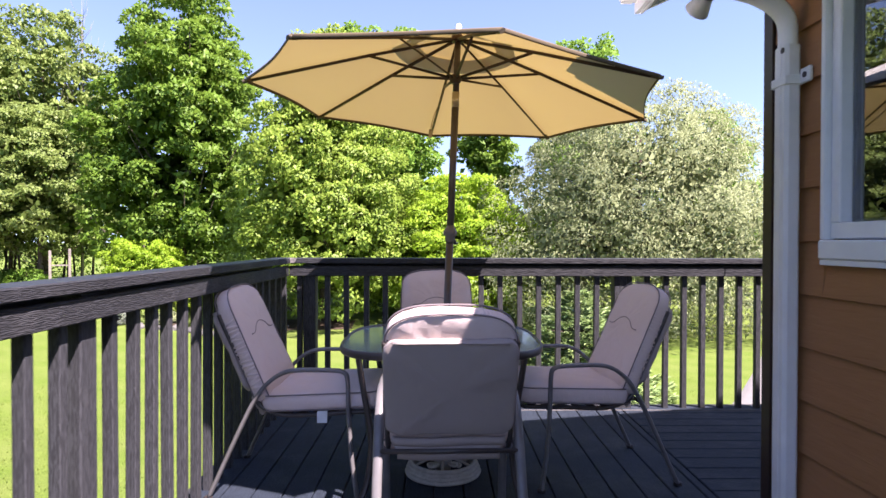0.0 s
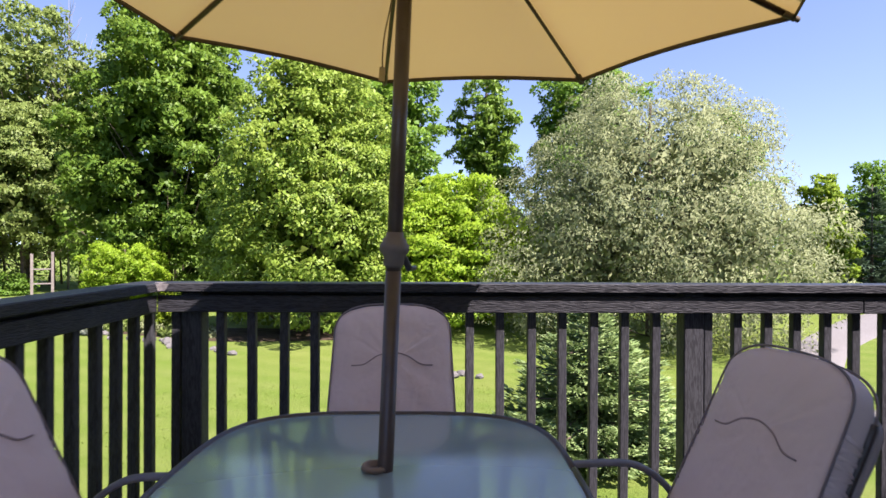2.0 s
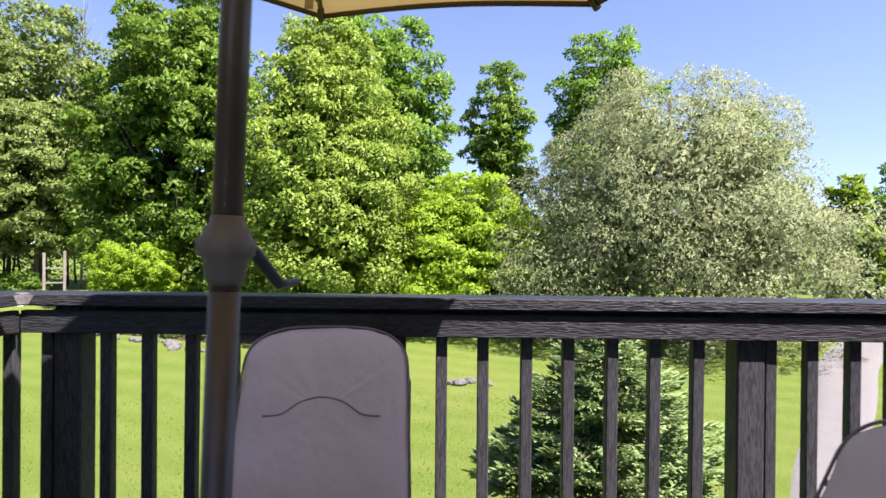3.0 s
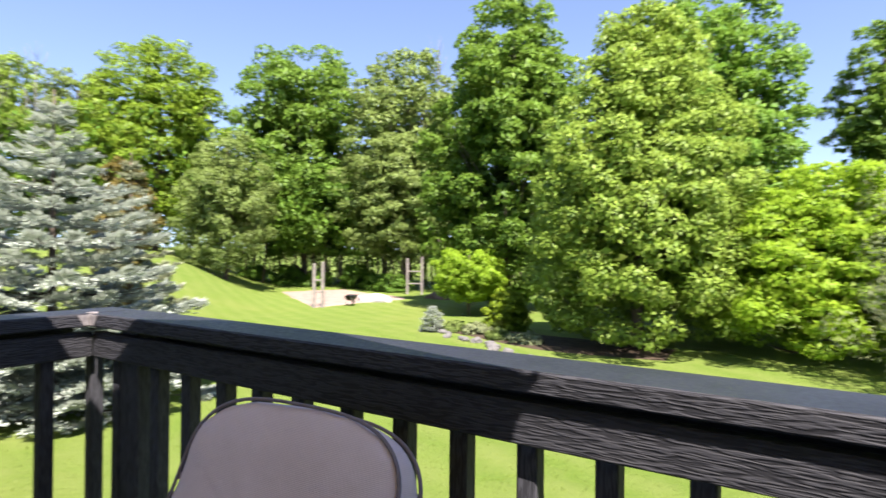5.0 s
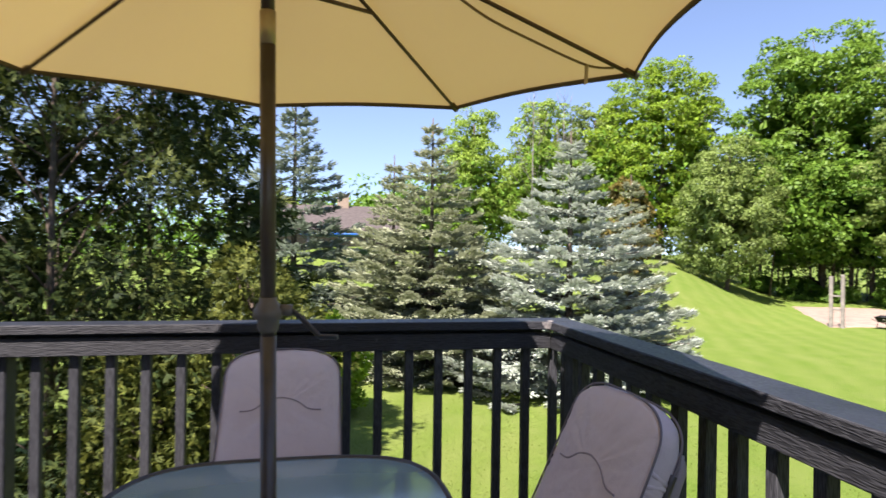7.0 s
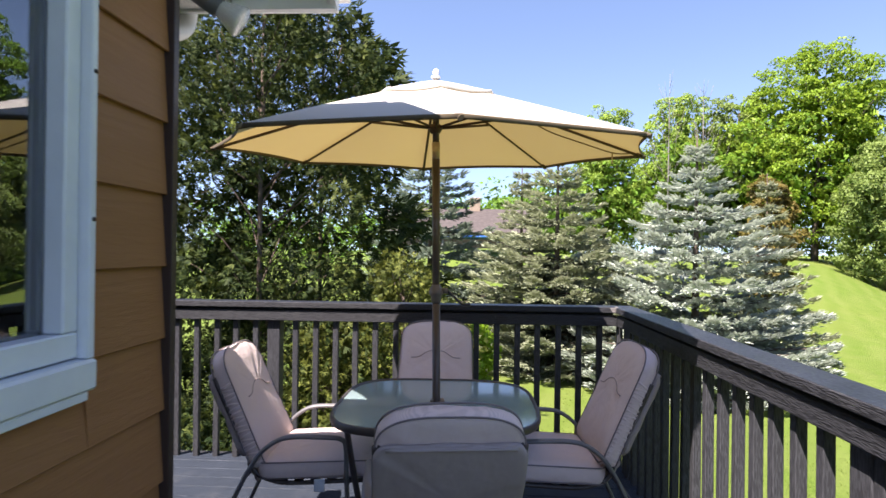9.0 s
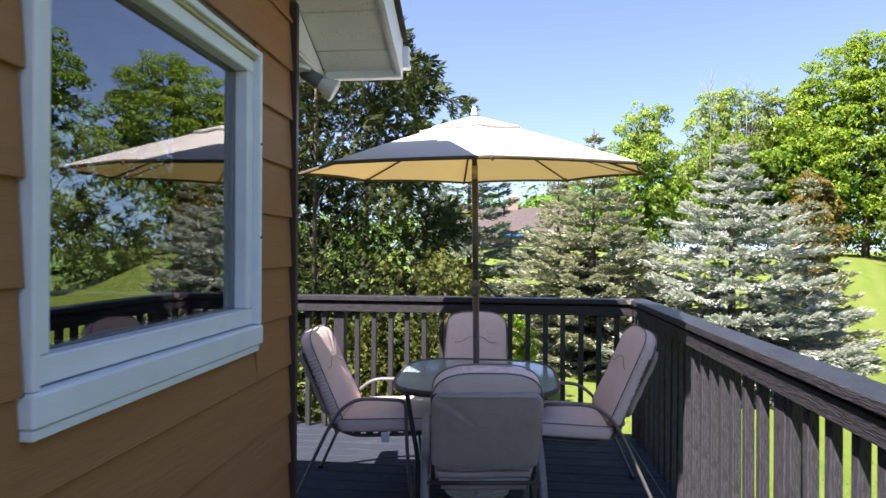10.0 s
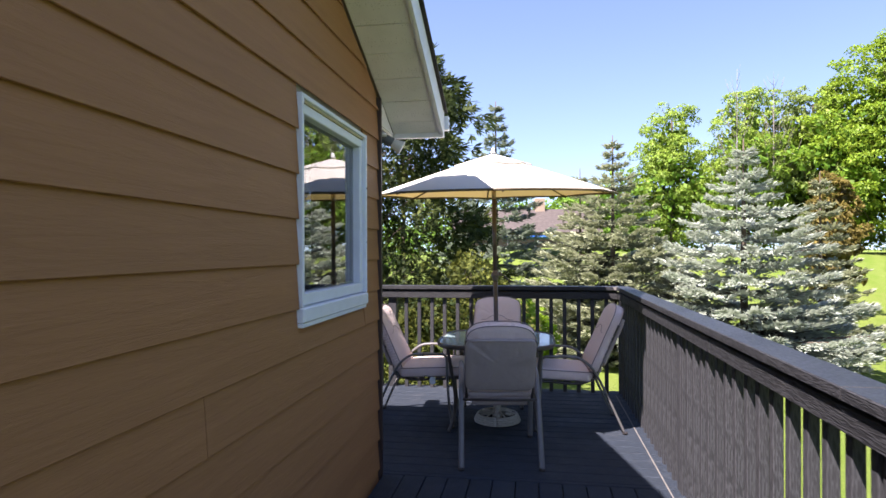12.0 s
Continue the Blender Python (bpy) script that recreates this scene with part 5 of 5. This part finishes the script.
def cedar(label, x, y, top, half, sprays, seed, big=1.0, material=None):
    """A shaggy white cedar: fans of flat scale leaves on a loose column."""
    global rng
    rng = np.random.default_rng(seed)
    z0 = float(ground_z(x, y))
    h = top - z0
    tree = thing("cedar_tree", label, "tree", Matrix.Translation((x, y, z0 - 0.05)), "cedars beside the deck")
    clumps = 260
    u = rng.random(clumps)
    ang = rng.random(clumps) * 2 * math.pi
    shares = np.interp(u, [0, 0.15, 0.5, 0.8, 1.0], [0.8, 1.0, 0.95, 0.7, 0.15])
    rad = half * shares * (0.12 + 0.93 * rng.random(clumps) ** 0.6) * (1 + 0.15 * np.sin(4 * ang + u * 11))
    centres = np.stack([rad * np.cos(ang), rad * np.sin(ang), 0.1 + (h - 0.3) * u], 1)
    size = rng.uniform(0.16, 0.4, clumps) * min(half, 1.4)
    pick = rng.choice(clumps, sprays, p=size ** 2 / np.sum(size ** 2))
    out = unit(centres[pick] * [1, 1, 0.0] + [0, 0, 0.02])
    d = unit(rng.normal(size=(sprays, 3)) + out * 0.8 + [0, 0, 0.2])
    pos = centres[pick] + d * (size[pick] * rng.uniform(0.55, 1.1, sprays))[:, None] * [1, 1, 0.8]
    way = unit(out * 0.8 + d * 0.4 + rng.normal(size=(sprays, 3)) * 0.5 + [0, 0, -0.1])
    face = unit(np.cross(way, rng.normal(size=(sprays, 3)) + [0, 0, 0.4]))
    face = np.where(np.sum(face * d, 1, keepdims=True) < 0, -face, face)
    soft = np.repeat(unit(face * 0.6 + d * 0.6 + [0, 0, 0.2]), 4, axis=0)
    vs, ts, count = [], [], 0
    across = np.cross(way, face)
    scale = rng.uniform(0.7, 1.3, sprays) * big
    for turn, L, start in ((0, 0.11, 0.0), (0.6, 0.08, 0.015), (-0.6, 0.08, 0.02), (0.75, 0.06, 0.05), (-0.75, 0.06, 0.055))[:4]:
        w = unit(way * math.cos(turn) + across * math.sin(turn) - np.array([0, 0, 0.15]))
        v, t = blades("s", pos + way * (start * scale)[:, None], w, face, L * scale, 0.019 * scale, 0.1)
        vs.append(v)
        ts.append(t + count)
        count += len(v)
    bm = bmesh.new()
    add_tube(bm, [(0, 0, 0), (0.05, 0, h * 0.5), (0, 0, h * 0.9)], 0.055, None, 8, taper=0.3)
    for c in centres[rng.choice(clumps, 60, replace=False)]:
        e = Vector(c)
        add_tube(bm, [(0, 0, max(0.2, e.z - 0.5 * half)), e * 0.6 + Vector((0, 0, e.z * 0.36)), e * 1.04], 0.016, None, 4, taper=0.35)
    part("trunk", bm, BARK, tree, "grey stringy trunk and bare twigs")
    part("crown", tri_mesh("crown", np.concatenate(vs), np.concatenate(ts), normals=np.concatenate([soft] * 4)), material or CEDAR, tree)
    return tree


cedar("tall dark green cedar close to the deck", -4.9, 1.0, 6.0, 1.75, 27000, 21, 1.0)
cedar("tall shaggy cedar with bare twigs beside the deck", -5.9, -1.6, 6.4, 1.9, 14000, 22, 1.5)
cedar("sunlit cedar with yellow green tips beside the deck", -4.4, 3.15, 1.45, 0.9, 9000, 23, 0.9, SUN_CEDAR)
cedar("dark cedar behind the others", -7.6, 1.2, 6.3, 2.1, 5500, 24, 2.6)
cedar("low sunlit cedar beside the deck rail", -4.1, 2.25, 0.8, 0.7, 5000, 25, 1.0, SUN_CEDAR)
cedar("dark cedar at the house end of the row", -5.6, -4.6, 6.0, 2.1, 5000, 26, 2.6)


# the wood behind, nobody could count it: clumps of leaves and trunks in a broad belt
def wood_belt():
    global rng
    rng = np.random.default_rng(40)
    n = 2100
    a = np.radians(rng.uniform(52, 205, n))
    deg = np.degrees(a)
    r = rng.uniform(54, 82, n)
    tall = np.interp(deg, [52, 75, 100, 118, 150, 172, 185, 205], [6.5, 6.0, 8.0, 10.5, 11.0, 8.0, 5.5, 6.0])
    tall = tall * (0.75 + 0.3 * np.sin(deg * 0.9) ** 2)
    x, y = r * np.cos(a), 3 + r * np.sin(a)
    base_share = 0.36 * smooth(98, 108, deg) * (1 - smooth(160, 170, deg))
    z = ground_z(x, y) + tall * (base_share + (1 - base_share) * rng.random(n) ** 0.7) + 0.4
    centres = np.stack([x, y, z], 1)
    size = rng.uniform(0.9, 2.2, n)
    heart = np.array([0, 0, -30.0])
    return crown(centres, size, 46000, 0.5, 0.62, heart, 0.6, core=False)


v, t, soft = wood_belt()
tagged(part("woodland", tri_mesh("woodland", v, t, normals=soft), MAPLE), "dense green wood closing the garden", "woodland", kind="stuff")


def undergrowth():
    global rng
    rng = np.random.default_rng(41)
    n = 1100
    a = np.radians(rng.uniform(96, 172, n))
    deg = np.degrees(a)
    r = rng.uniform(70, 82, n)
    x, y = r * np.cos(a), 3 + r * np.sin(a)
    z = ground_z(x, y) + 5.5 * rng.random(n) + 0.2
    return crown(np.stack([x, y, z], 1), rng.uniform(0.7, 1.6, n), 30000, 0.34, 0.62, np.array([0, 0, -30.0]), 0.6, core=False)


v, t, soft = undergrowth()
tagged(part("undergrowth", tri_mesh("undergrowth", v, t, normals=soft), DARK_MAPLE), "dark shaded undergrowth below the wood", "woodland", kind="stuff")


def stems():
    bm = bmesh.new()
    r_ = random.Random(9)
    for i in range(70):
        a = radians(r_.uniform(112, 140))
        d = r_.uniform(62, 68)
        x, y = d * math.cos(a), 3 + d * math.sin(a)
        z = float(ground_z(x, y))
        add_tube(bm, [(x, y, z - 0.1), (x + r_.uniform(-0.4, 0.4), y, z + 3), (x + r_.uniform(-1, 1), y, z + 6.5)], r_.uniform(0.07, 0.15), None, 6, taper=0.4)
    return bm


tagged(part("tree_stems", stems(), BARK), "bare grey trunks standing in the wood shade", "woodland", kind="stuff")


def bare_tree(x, y, top, seed, label):
    r_ = random.Random(seed)
    z0 = float(ground_z(x, y))
    tree = thing("bare_tree", label, "tree", Matrix.Translation((x, y, z0 - 0.1)))
    bm = bmesh.new()
    h = top - z0
    add_tube(bm, [(0, 0, 0), (0.1, 0, h * 0.5), (0, 0.1, h)], 0.1, None, 6, taper=0.12)
    for i in range(46):
        f = r_.uniform(0.3, 0.95)
        a = r_.uniform(0, 6.28)
        L = h * 0.32 * (1.1 - f) * r_.uniform(0.6, 1.3) + 0.5
        p = Vector((0.05, 0.05, h * f))
        q = p + Vector((math.cos(a) * L * 0.5, math.sin(a) * L * 0.5, L * 0.9))
        add_tube(bm, [p, p.lerp(q, 0.5) + Vector((math.cos(a), math.sin(a), 0)) * 0.12 * L, q], 0.02, None, 4, taper=0.3)
    part("trunk", bm, plain("pale_dead_bark", (0.22, 0.2, 0.18), 0.9), tree)
    return tree


bare_tree(-51.5, 22.5, 18.2, 1, "leafless pale grey tree on the bank")
bare_tree(-52.5, 26.0, 17.6, 2, "thin leafless tree among poplars")
bare_tree(-31.4, 53.5, 22.9, 3, "thin bare treetop above the ash")

# drive, beds and play corner
GRAVEL = Nodes("pale_gravel", 0.95, 0.1)
gr, gf = GRAVEL.noise(2.0), GRAVEL.noise(60.0, 3.0)
GRAVEL.color(GRAVEL.mix(GRAVEL.ramp(gr, (0.4, (0, 0, 0)), (0.8, (0.5, 0.5, 0.5))), GRAVEL.ramp(gf, (0.3, (0.15, 0.148, 0.143)), (0.7, (0.235, 0.23, 0.22))), (0.17, 0.163, 0.152)))
GRAVEL = GRAVEL.bump(gf, 0.02, 0.8).mat
SAND = plain("pinkish_sand", (0.29, 0.22, 0.175), 0.95, 0.1, vary=0.2, scale=1.5, relief=0.01)
STONE = plain("grey_field_stone", (0.15, 0.145, 0.135), 0.85, 0.2, vary=0.3, scale=6, relief=0.01)
OLD_WOOD = plain("weathered_grey_timber", (0.25, 0.225, 0.195), 0.85, 0.2, vary=0.25, scale=4, relief=0.006)


def strip(line, widths, lift):
    pts = curve([(x, y, 0) for x, y in line], 8)
    ws = np.interp(np.linspace(0, 1, len(pts)), np.linspace(0, 1, len(widths)), widths)
    bm = bmesh.new()
    rows = []
    for i, p in enumerate(pts):
        d = (pts[min(i + 1, len(pts) - 1)] - pts[max(i - 1, 0)]).normalized()
        s = Vector((-d.y, d.x, 0))
        row = []
        for k in range(7):
            q = p + s * ws[i] * (k / 6 - 0.5)
            edge = abs(k - 3) == 3
            row.append(bm.verts.new((q.x, q.y, float(ground_z(q.x, q.y)) + (lift if not edge else -0.06))))
        rows.append(row)
    for a, b in zip(rows, rows[1:]):
        for k in range(6):
            bm.faces.new((a[k], b[k], b[k + 1], a[k + 1])).smooth = True
    bmesh.ops.recalc_face_normals(bm, faces=bm.faces)
    return bm


tagged(part("road", strip([(4.0, 6.0), (5.3, 9.4), (6.6, 11.9), (8.3, 14.4), (10.3, 17.2), (13.4, 21.6), (17.6, 26.0), (23.5, 31), (34, 36)], (1.5, 1.4, 1.3, 1.3, 1.5, 1.9, 2.6, 3.6, 4.4), 0.05), GRAVEL), "pale grey gravel drive curving through the lawn", "drive", kind="structure")


def rock(r, seed):
    bm = bmesh.new()
    bmesh.ops.create_icosphere(bm, subdivisions=2, radius=1)
    for v in bm.verts:
        k = 1 + 0.35 * noise.noise(v.co * 1.3 + Vector((seed, 0, 0)))
        v.co = Vector((v.co.x * k * r, v.co.y * k * r * 0.8, v.co.z * k * r * 0.6))
    return bm


def scatter_rocks(points, lo, hi, group, seed):
    r_ = random.Random(seed)
    datas = [to_mesh(rock(1.0, s + seed * 7), "stone") for s in range(4)]
    for x, y in points:
        x, y, s = x + r_.uniform(-0.15, 0.15), y + r_.uniform(-0.15, 0.15), r_.uniform(lo, hi)
        ob = part("garden_stone", datas[r_.randrange(4)], STONE, place=Matrix.LocRotScale((x, y, float(ground_z(x, y)) + s * 0.3), Euler((0, 0, r_.uniform(0, 6))), (s, s, s)))
        tagged(ob, "grey field stone edging a garden bed", "stone", group)


scatter_rocks([(-12.6 + 0.42 * i, 24.9 - 0.24 * i + 0.2 * math.sin(i)) for i in range(17)], 0.1, 0.24, "stones round the linden bed", 1)
scatter_rocks([(8.55 + 0.12 * i, 11.6 + 0.3 * i) for i in range(11)], 0.1, 0.2, "stones beside the drive", 2)
scatter_rocks([(1.0 + 0.25 * i, 18.3 + 0.1 * (i % 3)) for i in range(4)], 0.12, 0.22, "stones on the lawn", 3)
scatter_rocks([(5.2, 13.2), (5.4, 12.8), (5.0, 12.7)], 0.12, 0.22, "stones beside the conifer", 4)
MULCH = plain("dark_bed_soil", (0.06, 0.045, 0.03), 0.95, 0.1, vary=0.4, scale=3, relief=0.03)
tagged(part("garden_bed", strip([(-13.5, 26.8), (-10.5, 26.0), (-7.0, 25.2), (-3.0, 25.4)], (2.2, 3.2, 4.6, 3.0), 0.04), MULCH), "dark planted bed under the linden", "garden bed", kind="structure")
tagged(part("flower_bed", strip([(9.4, 11.4), (9.9, 12.8), (10.9, 14.8)], (1.2, 1.7, 1.2), 0.05), MULCH), "dark flower bed beside the drive", "garden bed", kind="structure")
for i, (x, y, top, half) in enumerate(((9.5, 12.1, -1.55, 0.5), (10.0, 13.0, -1.5, 0.55), (10.6, 14.1, -1.6, 0.5), (9.3, 11.3, -1.7, 0.42))):
    broadleaf("flower_shrub", "low yellow green shrub in a stone edged bed", x, y, top, half, SHRUB, 2600, 0.1, ROUND, 26, 0.3, 0.6, 0.02, category="shrub", trunk=0.02, group="shrubs beside the drive")
for i, (x, y, top, half) in enumerate(((-11.9, 25.6, -1.75, 0.5), (-10.7, 25.4, -1.7, 0.55), (-9.3, 24.7, -1.8, 0.5), (-8.0, 24.4, -1.75, 0.6))):
    broadleaf("bed_plant", "grey green bed plant among stones", x, y, top, half, SILVER if i % 2 else GREY_LEAF, 2200, 0.13, ROUND, 24, 0.3, 0.6, 0.02, category="plant", trunk=0.02, group="plants in the linden bed")

sand = bmesh.new()
corners = [Vector(c) for c in ((-40.4, 40.7), (-25.4, 30.3), (-24.6, 40.8), (-37.5, 46.5))]
middle = sum(corners, Vector((0, 0))) / 4
rings_ = []
for k in range(9):
    ring = []
    for i in range(48):
        q = corners[i // 12].lerp(corners[(i // 12 + 1) % 4], (i % 12) / 12)
        q = q.lerp(middle, 0.02 + 0.02 * math.sin(i * 1.9) + (0.03 if i % 12 == 0 else 0)).lerp(middle, k / 9)
        rise = -0.05 if k == 0 else 0.05 + 0.02 * math.sin(i * 0.9 + k * 2)
        ring.append(sand.verts.new((q.x, q.y, float(ground_z(q.x, q.y)) + rise)))
    rings_.append(ring)
mid = sand.verts.new((middle.x, middle.y, float(ground_z(middle.x, middle.y)) + 0.05))
for a, b in zip(rings_, rings_[1:]):
    for i in range(48):
        sand.faces.new((a[i], a[(i + 1) % 48], b[(i + 1) % 48], b[i]))
for i in range(48):
    sand.faces.new((mid, rings_[-1][i], rings_[-1][(i + 1) % 48]))
bmesh.ops.recalc_face_normals(sand, faces=sand.faces)
tagged(part("sand_patch", sand, SAND), "pinkish sand patch in the lawn", "sand", kind="structure")


def swing_posts(x, y, h, gap, turn, label, rungs):
    z = float(ground_z(x, y))
    fr = thing("climbing_frame", label, "play frame", pose(x, y, z - 0.05, 0, 0, turn))
    for s in (-1, 1):
        part("upright", box((s * gap / 2 - 0.09, -0.09, 0), (s * gap / 2 + 0.09, 0.09, h * (1 if s > 0 else 0.96)), 0.015), OLD_WOOD, fr)
    for k in rungs:
        part("rung", box((-gap / 2 - 0.04, -0.045, h * k - 0.05), (gap / 2 + 0.04, 0.045, h * k + 0.05), 0.01), OLD_WOOD, fr)
    return fr


swing_posts(-25.8, 31.4, 3.0, 0.55, 35, "weathered grey timber posts in the sand", (0.35, 0.6))
swing_posts(-28.0, 45.1, 3.3, 1.25, 30, "weathered grey timber ladder frame", (0.3, 0.62))
pile = part("sheeted_heap", rock(1.1, 3), plain("white_tarp", (0.42, 0.4, 0.38), 0.8, vary=0.25, scale=2, relief=0.03), place=Matrix.LocRotScale((-25.7, 36.9, float(ground_z(-25.7, 36.9)) + 0.1), Euler((0, 0, 0.6)), (1.2, 0.8, 0.75)))
tagged(pile, "pale heap under a sheet on the sand", "heap")
mound = part("earth_mound", rock(1.2, 5), plain("brown_earth", (0.16, 0.11, 0.075), 0.95, 0.1, vary=0.3, scale=3, relief=0.03), place=Matrix.LocRotScale((-23.6, 42.4, float(ground_z(-23.6, 42.4)) + 0.1), None, (1, 0.8, 0.7)))
tagged(mound, "brown earth mound beside the ladder frame", "mound")

# wheelbarrow standing on the sand
BARROW = plain("black_barrow_steel", (0.025, 0.025, 0.028), 0.45, vary=0.25, scale=12)
barrow = thing("wheelbarrow", "black steel wheelbarrow standing on the sand", "wheelbarrow", pose(-24.9, 33.5, float(ground_z(-24.9, 33.5)) + 0.05, 0, 0, 115))
tray = bmesh.new()
low = [tray.verts.new(c) for c in ((-0.25, -0.2, 0.34), (0.3, -0.2, 0.34), (0.3, 0.2, 0.34), (-0.25, 0.2, 0.34))]
high = [tray.verts.new(c) for c in ((-0.42, -0.32, 0.62), (0.55, -0.32, 0.66), (0.55, 0.32, 0.66), (-0.42, 0.32, 0.62))]
tray.faces.new(low[::-1])
for i in range(4):
    tray.faces.new((low[i], low[(i + 1) % 4], high[(i + 1) % 4], high[i]))
bmesh.ops.solidify(tray, geom=tray.faces[:], thickness=0.02)
part("tray", tray, BARROW, barrow)
for s in (-1, 1):
    part("handle", tube(curve([(0.55, 0.1 * s, 0.2), (0.1, 0.18 * s, 0.32), (-0.5, 0.26 * s, 0.45), (-0.9, 0.28 * s, 0.55)], 4), 0.022, None, 8), OLD_WOOD, barrow, "grey wooden handle")
    part("leg", tube([(-0.25, 0.2 * s, 0.36), (-0.3, 0.22 * s, 0.0)], 0.018, None, 8), BARROW, barrow)
wheel = [(0.6 + 0.16 * math.cos(a), 0, 0.2 + 0.16 * math.sin(a)) for a in (2 * math.pi * i / 20 for i in range(21))]
part("wheel", tube(wheel, 0.045, None, 8, side=(0, 1, 0)), BARROW, barrow)
for x, y, top, half in ((-45.5, 46.5, -0.3, 1.7), (-42.0, 47.6, -0.9, 1.5), (-37.6, 48.6, -0.1, 1.6), (-34.4, 47.8, -1.0, 1.5), (-31.6, 46.6, -0.9, 1.5), (-48.5, 44.6, -0.4, 1.6)):
    broadleaf("wild_bush", "rough green bush at the shaded wood edge", x, y, top, half, MAPLE, 5000, 0.2, BROAD, 36, 0.28, 0.6, 0.02, category="shrub", trunk=0.03, group="bushes along the wood edge")

# the neighbours' house and trampoline beyond the spruces
def far_house(x, y, turn, label):
    z = float(ground_z(x, y))
    hs = thing("far_house", label, "house", pose(x, y, z - 0.9, 0, 0, turn))
    brick = plain("brown_brick_wall", (0.13, 0.09, 0.075), 0.9, vary=0.2, scale=3)
    part("wall", box((-6, -4, 0), (6, 4, 3.4)), brick, hs)
    part("roof", prism([(-4.7, 3.3), (4.7, 3.3), (0, 5.6)], -6.5, 6.5, "x"), plain("reddish_brown_shingle", (0.085, 0.07, 0.064), 0.9, vary=0.25, scale=4), hs, "reddish brown roof")
    part("chimney", box((1.2, -0.5, 4.2), (2.1, 0.3, 6.6), 0.02), plain("tan_chimney_brick", (0.36, 0.27, 0.2), 0.9), hs)
    for k in (-3.5, 0.0, 3.5):
        w = part("window", box((-0.6 + k, 3.99, 1.1), (0.6 + k, 4.05, 2.4), 0.01), WHITE_PAINT, hs)
        part("pane", box((-0.5 + k, 4.05, 1.2), (0.5 + k, 4.06, 2.3)), plain("dark_far_pane", (0.03, 0.035, 0.04), 0.1), w)
    return hs


far_house(-50.0, 3.0, 97, "neighbours' brown brick house behind the spruces")
far_house(24.0, 62.0, -100, "distant brown house beyond the trees")
z = float(ground_z(-33.5, 4.2))
tramp = thing("trampoline", "round trampoline with a blue edge pad", "trampoline", Matrix.Translation((-33.5, 4.2, z)))
part("edge_pad", tube([(2.1 * math.cos(a), 2.1 * math.sin(a), 1.15) for a in (2 * math.pi * i / 32 for i in range(33))], 0.16, 0.07, 8, side=(1, 0, 0)), plain("blue_vinyl", (0.03, 0.14, 0.5), 0.5), tramp, "blue vinyl pad")
part("mat", lathe([(2.0, 1.14), (2.0, 1.15)], 24), STRAP, tramp)
for i in range(6):
    a = 2 * math.pi * i / 6
    part("leg", tube([(2.0 * math.cos(a), 2.0 * math.sin(a), 0), (2.0 * math.cos(a), 2.0 * math.sin(a), 1.1)], 0.03, None, 8), NAIL, tramp)


# grass blades on the nearer lawn
def grass():
    global rng
    rng = np.random.default_rng(77)
    n = 21000
    a = np.radians(rng.uniform(35, 200, n))
    d = 5.5 + 9 * rng.random(n) ** 1.2
    x, y = d * np.cos(a), 3 + d * np.sin(a)
    keep = ~((x > -0.7) & (y < 5.3)) & (np.abs(x - np.interp(y, [6, 10.2, 13.2, 19, 24.4, 29], [4.5, 6.0, 7.6, 10.4, 14.8, 21])) > 1.4)
    x, y = x[keep], y[keep]
    n = len(x)
    pos = np.stack([x, y, ground_z(x, y) - 0.01], 1)
    way = unit(rng.normal(size=(n, 3)) * [0.5, 0.5, 0.15] + [0, 0, 0.9])
    L = rng.uniform(0.025, 0.05, n) * (1 + 0.02 * d[keep])
    return blades("grass", pos, way, unit(rng.normal(size=(n, 3))), L, L * 0.32, 0.05)


v, t = grass()
GRASS = leaf("grass_blade", (0.13, 0.19, 0.03), (0.18, 0.24, 0.04), (0.235, 0.290, 0.06), 0.45)
tagged(part("grass", tri_mesh("grass", v, t), GRASS), "short green grass blades on the lawn", "grass", kind="stuff")
broadleaf("lime_bush", "small bright lime green bush among the spruces", -11.2, 4.05, 0.15, 0.75, LIME, 6000, 0.11, ROUND, 40, 0.28, 0.6, 0.02, category="shrub", trunk=0.03)
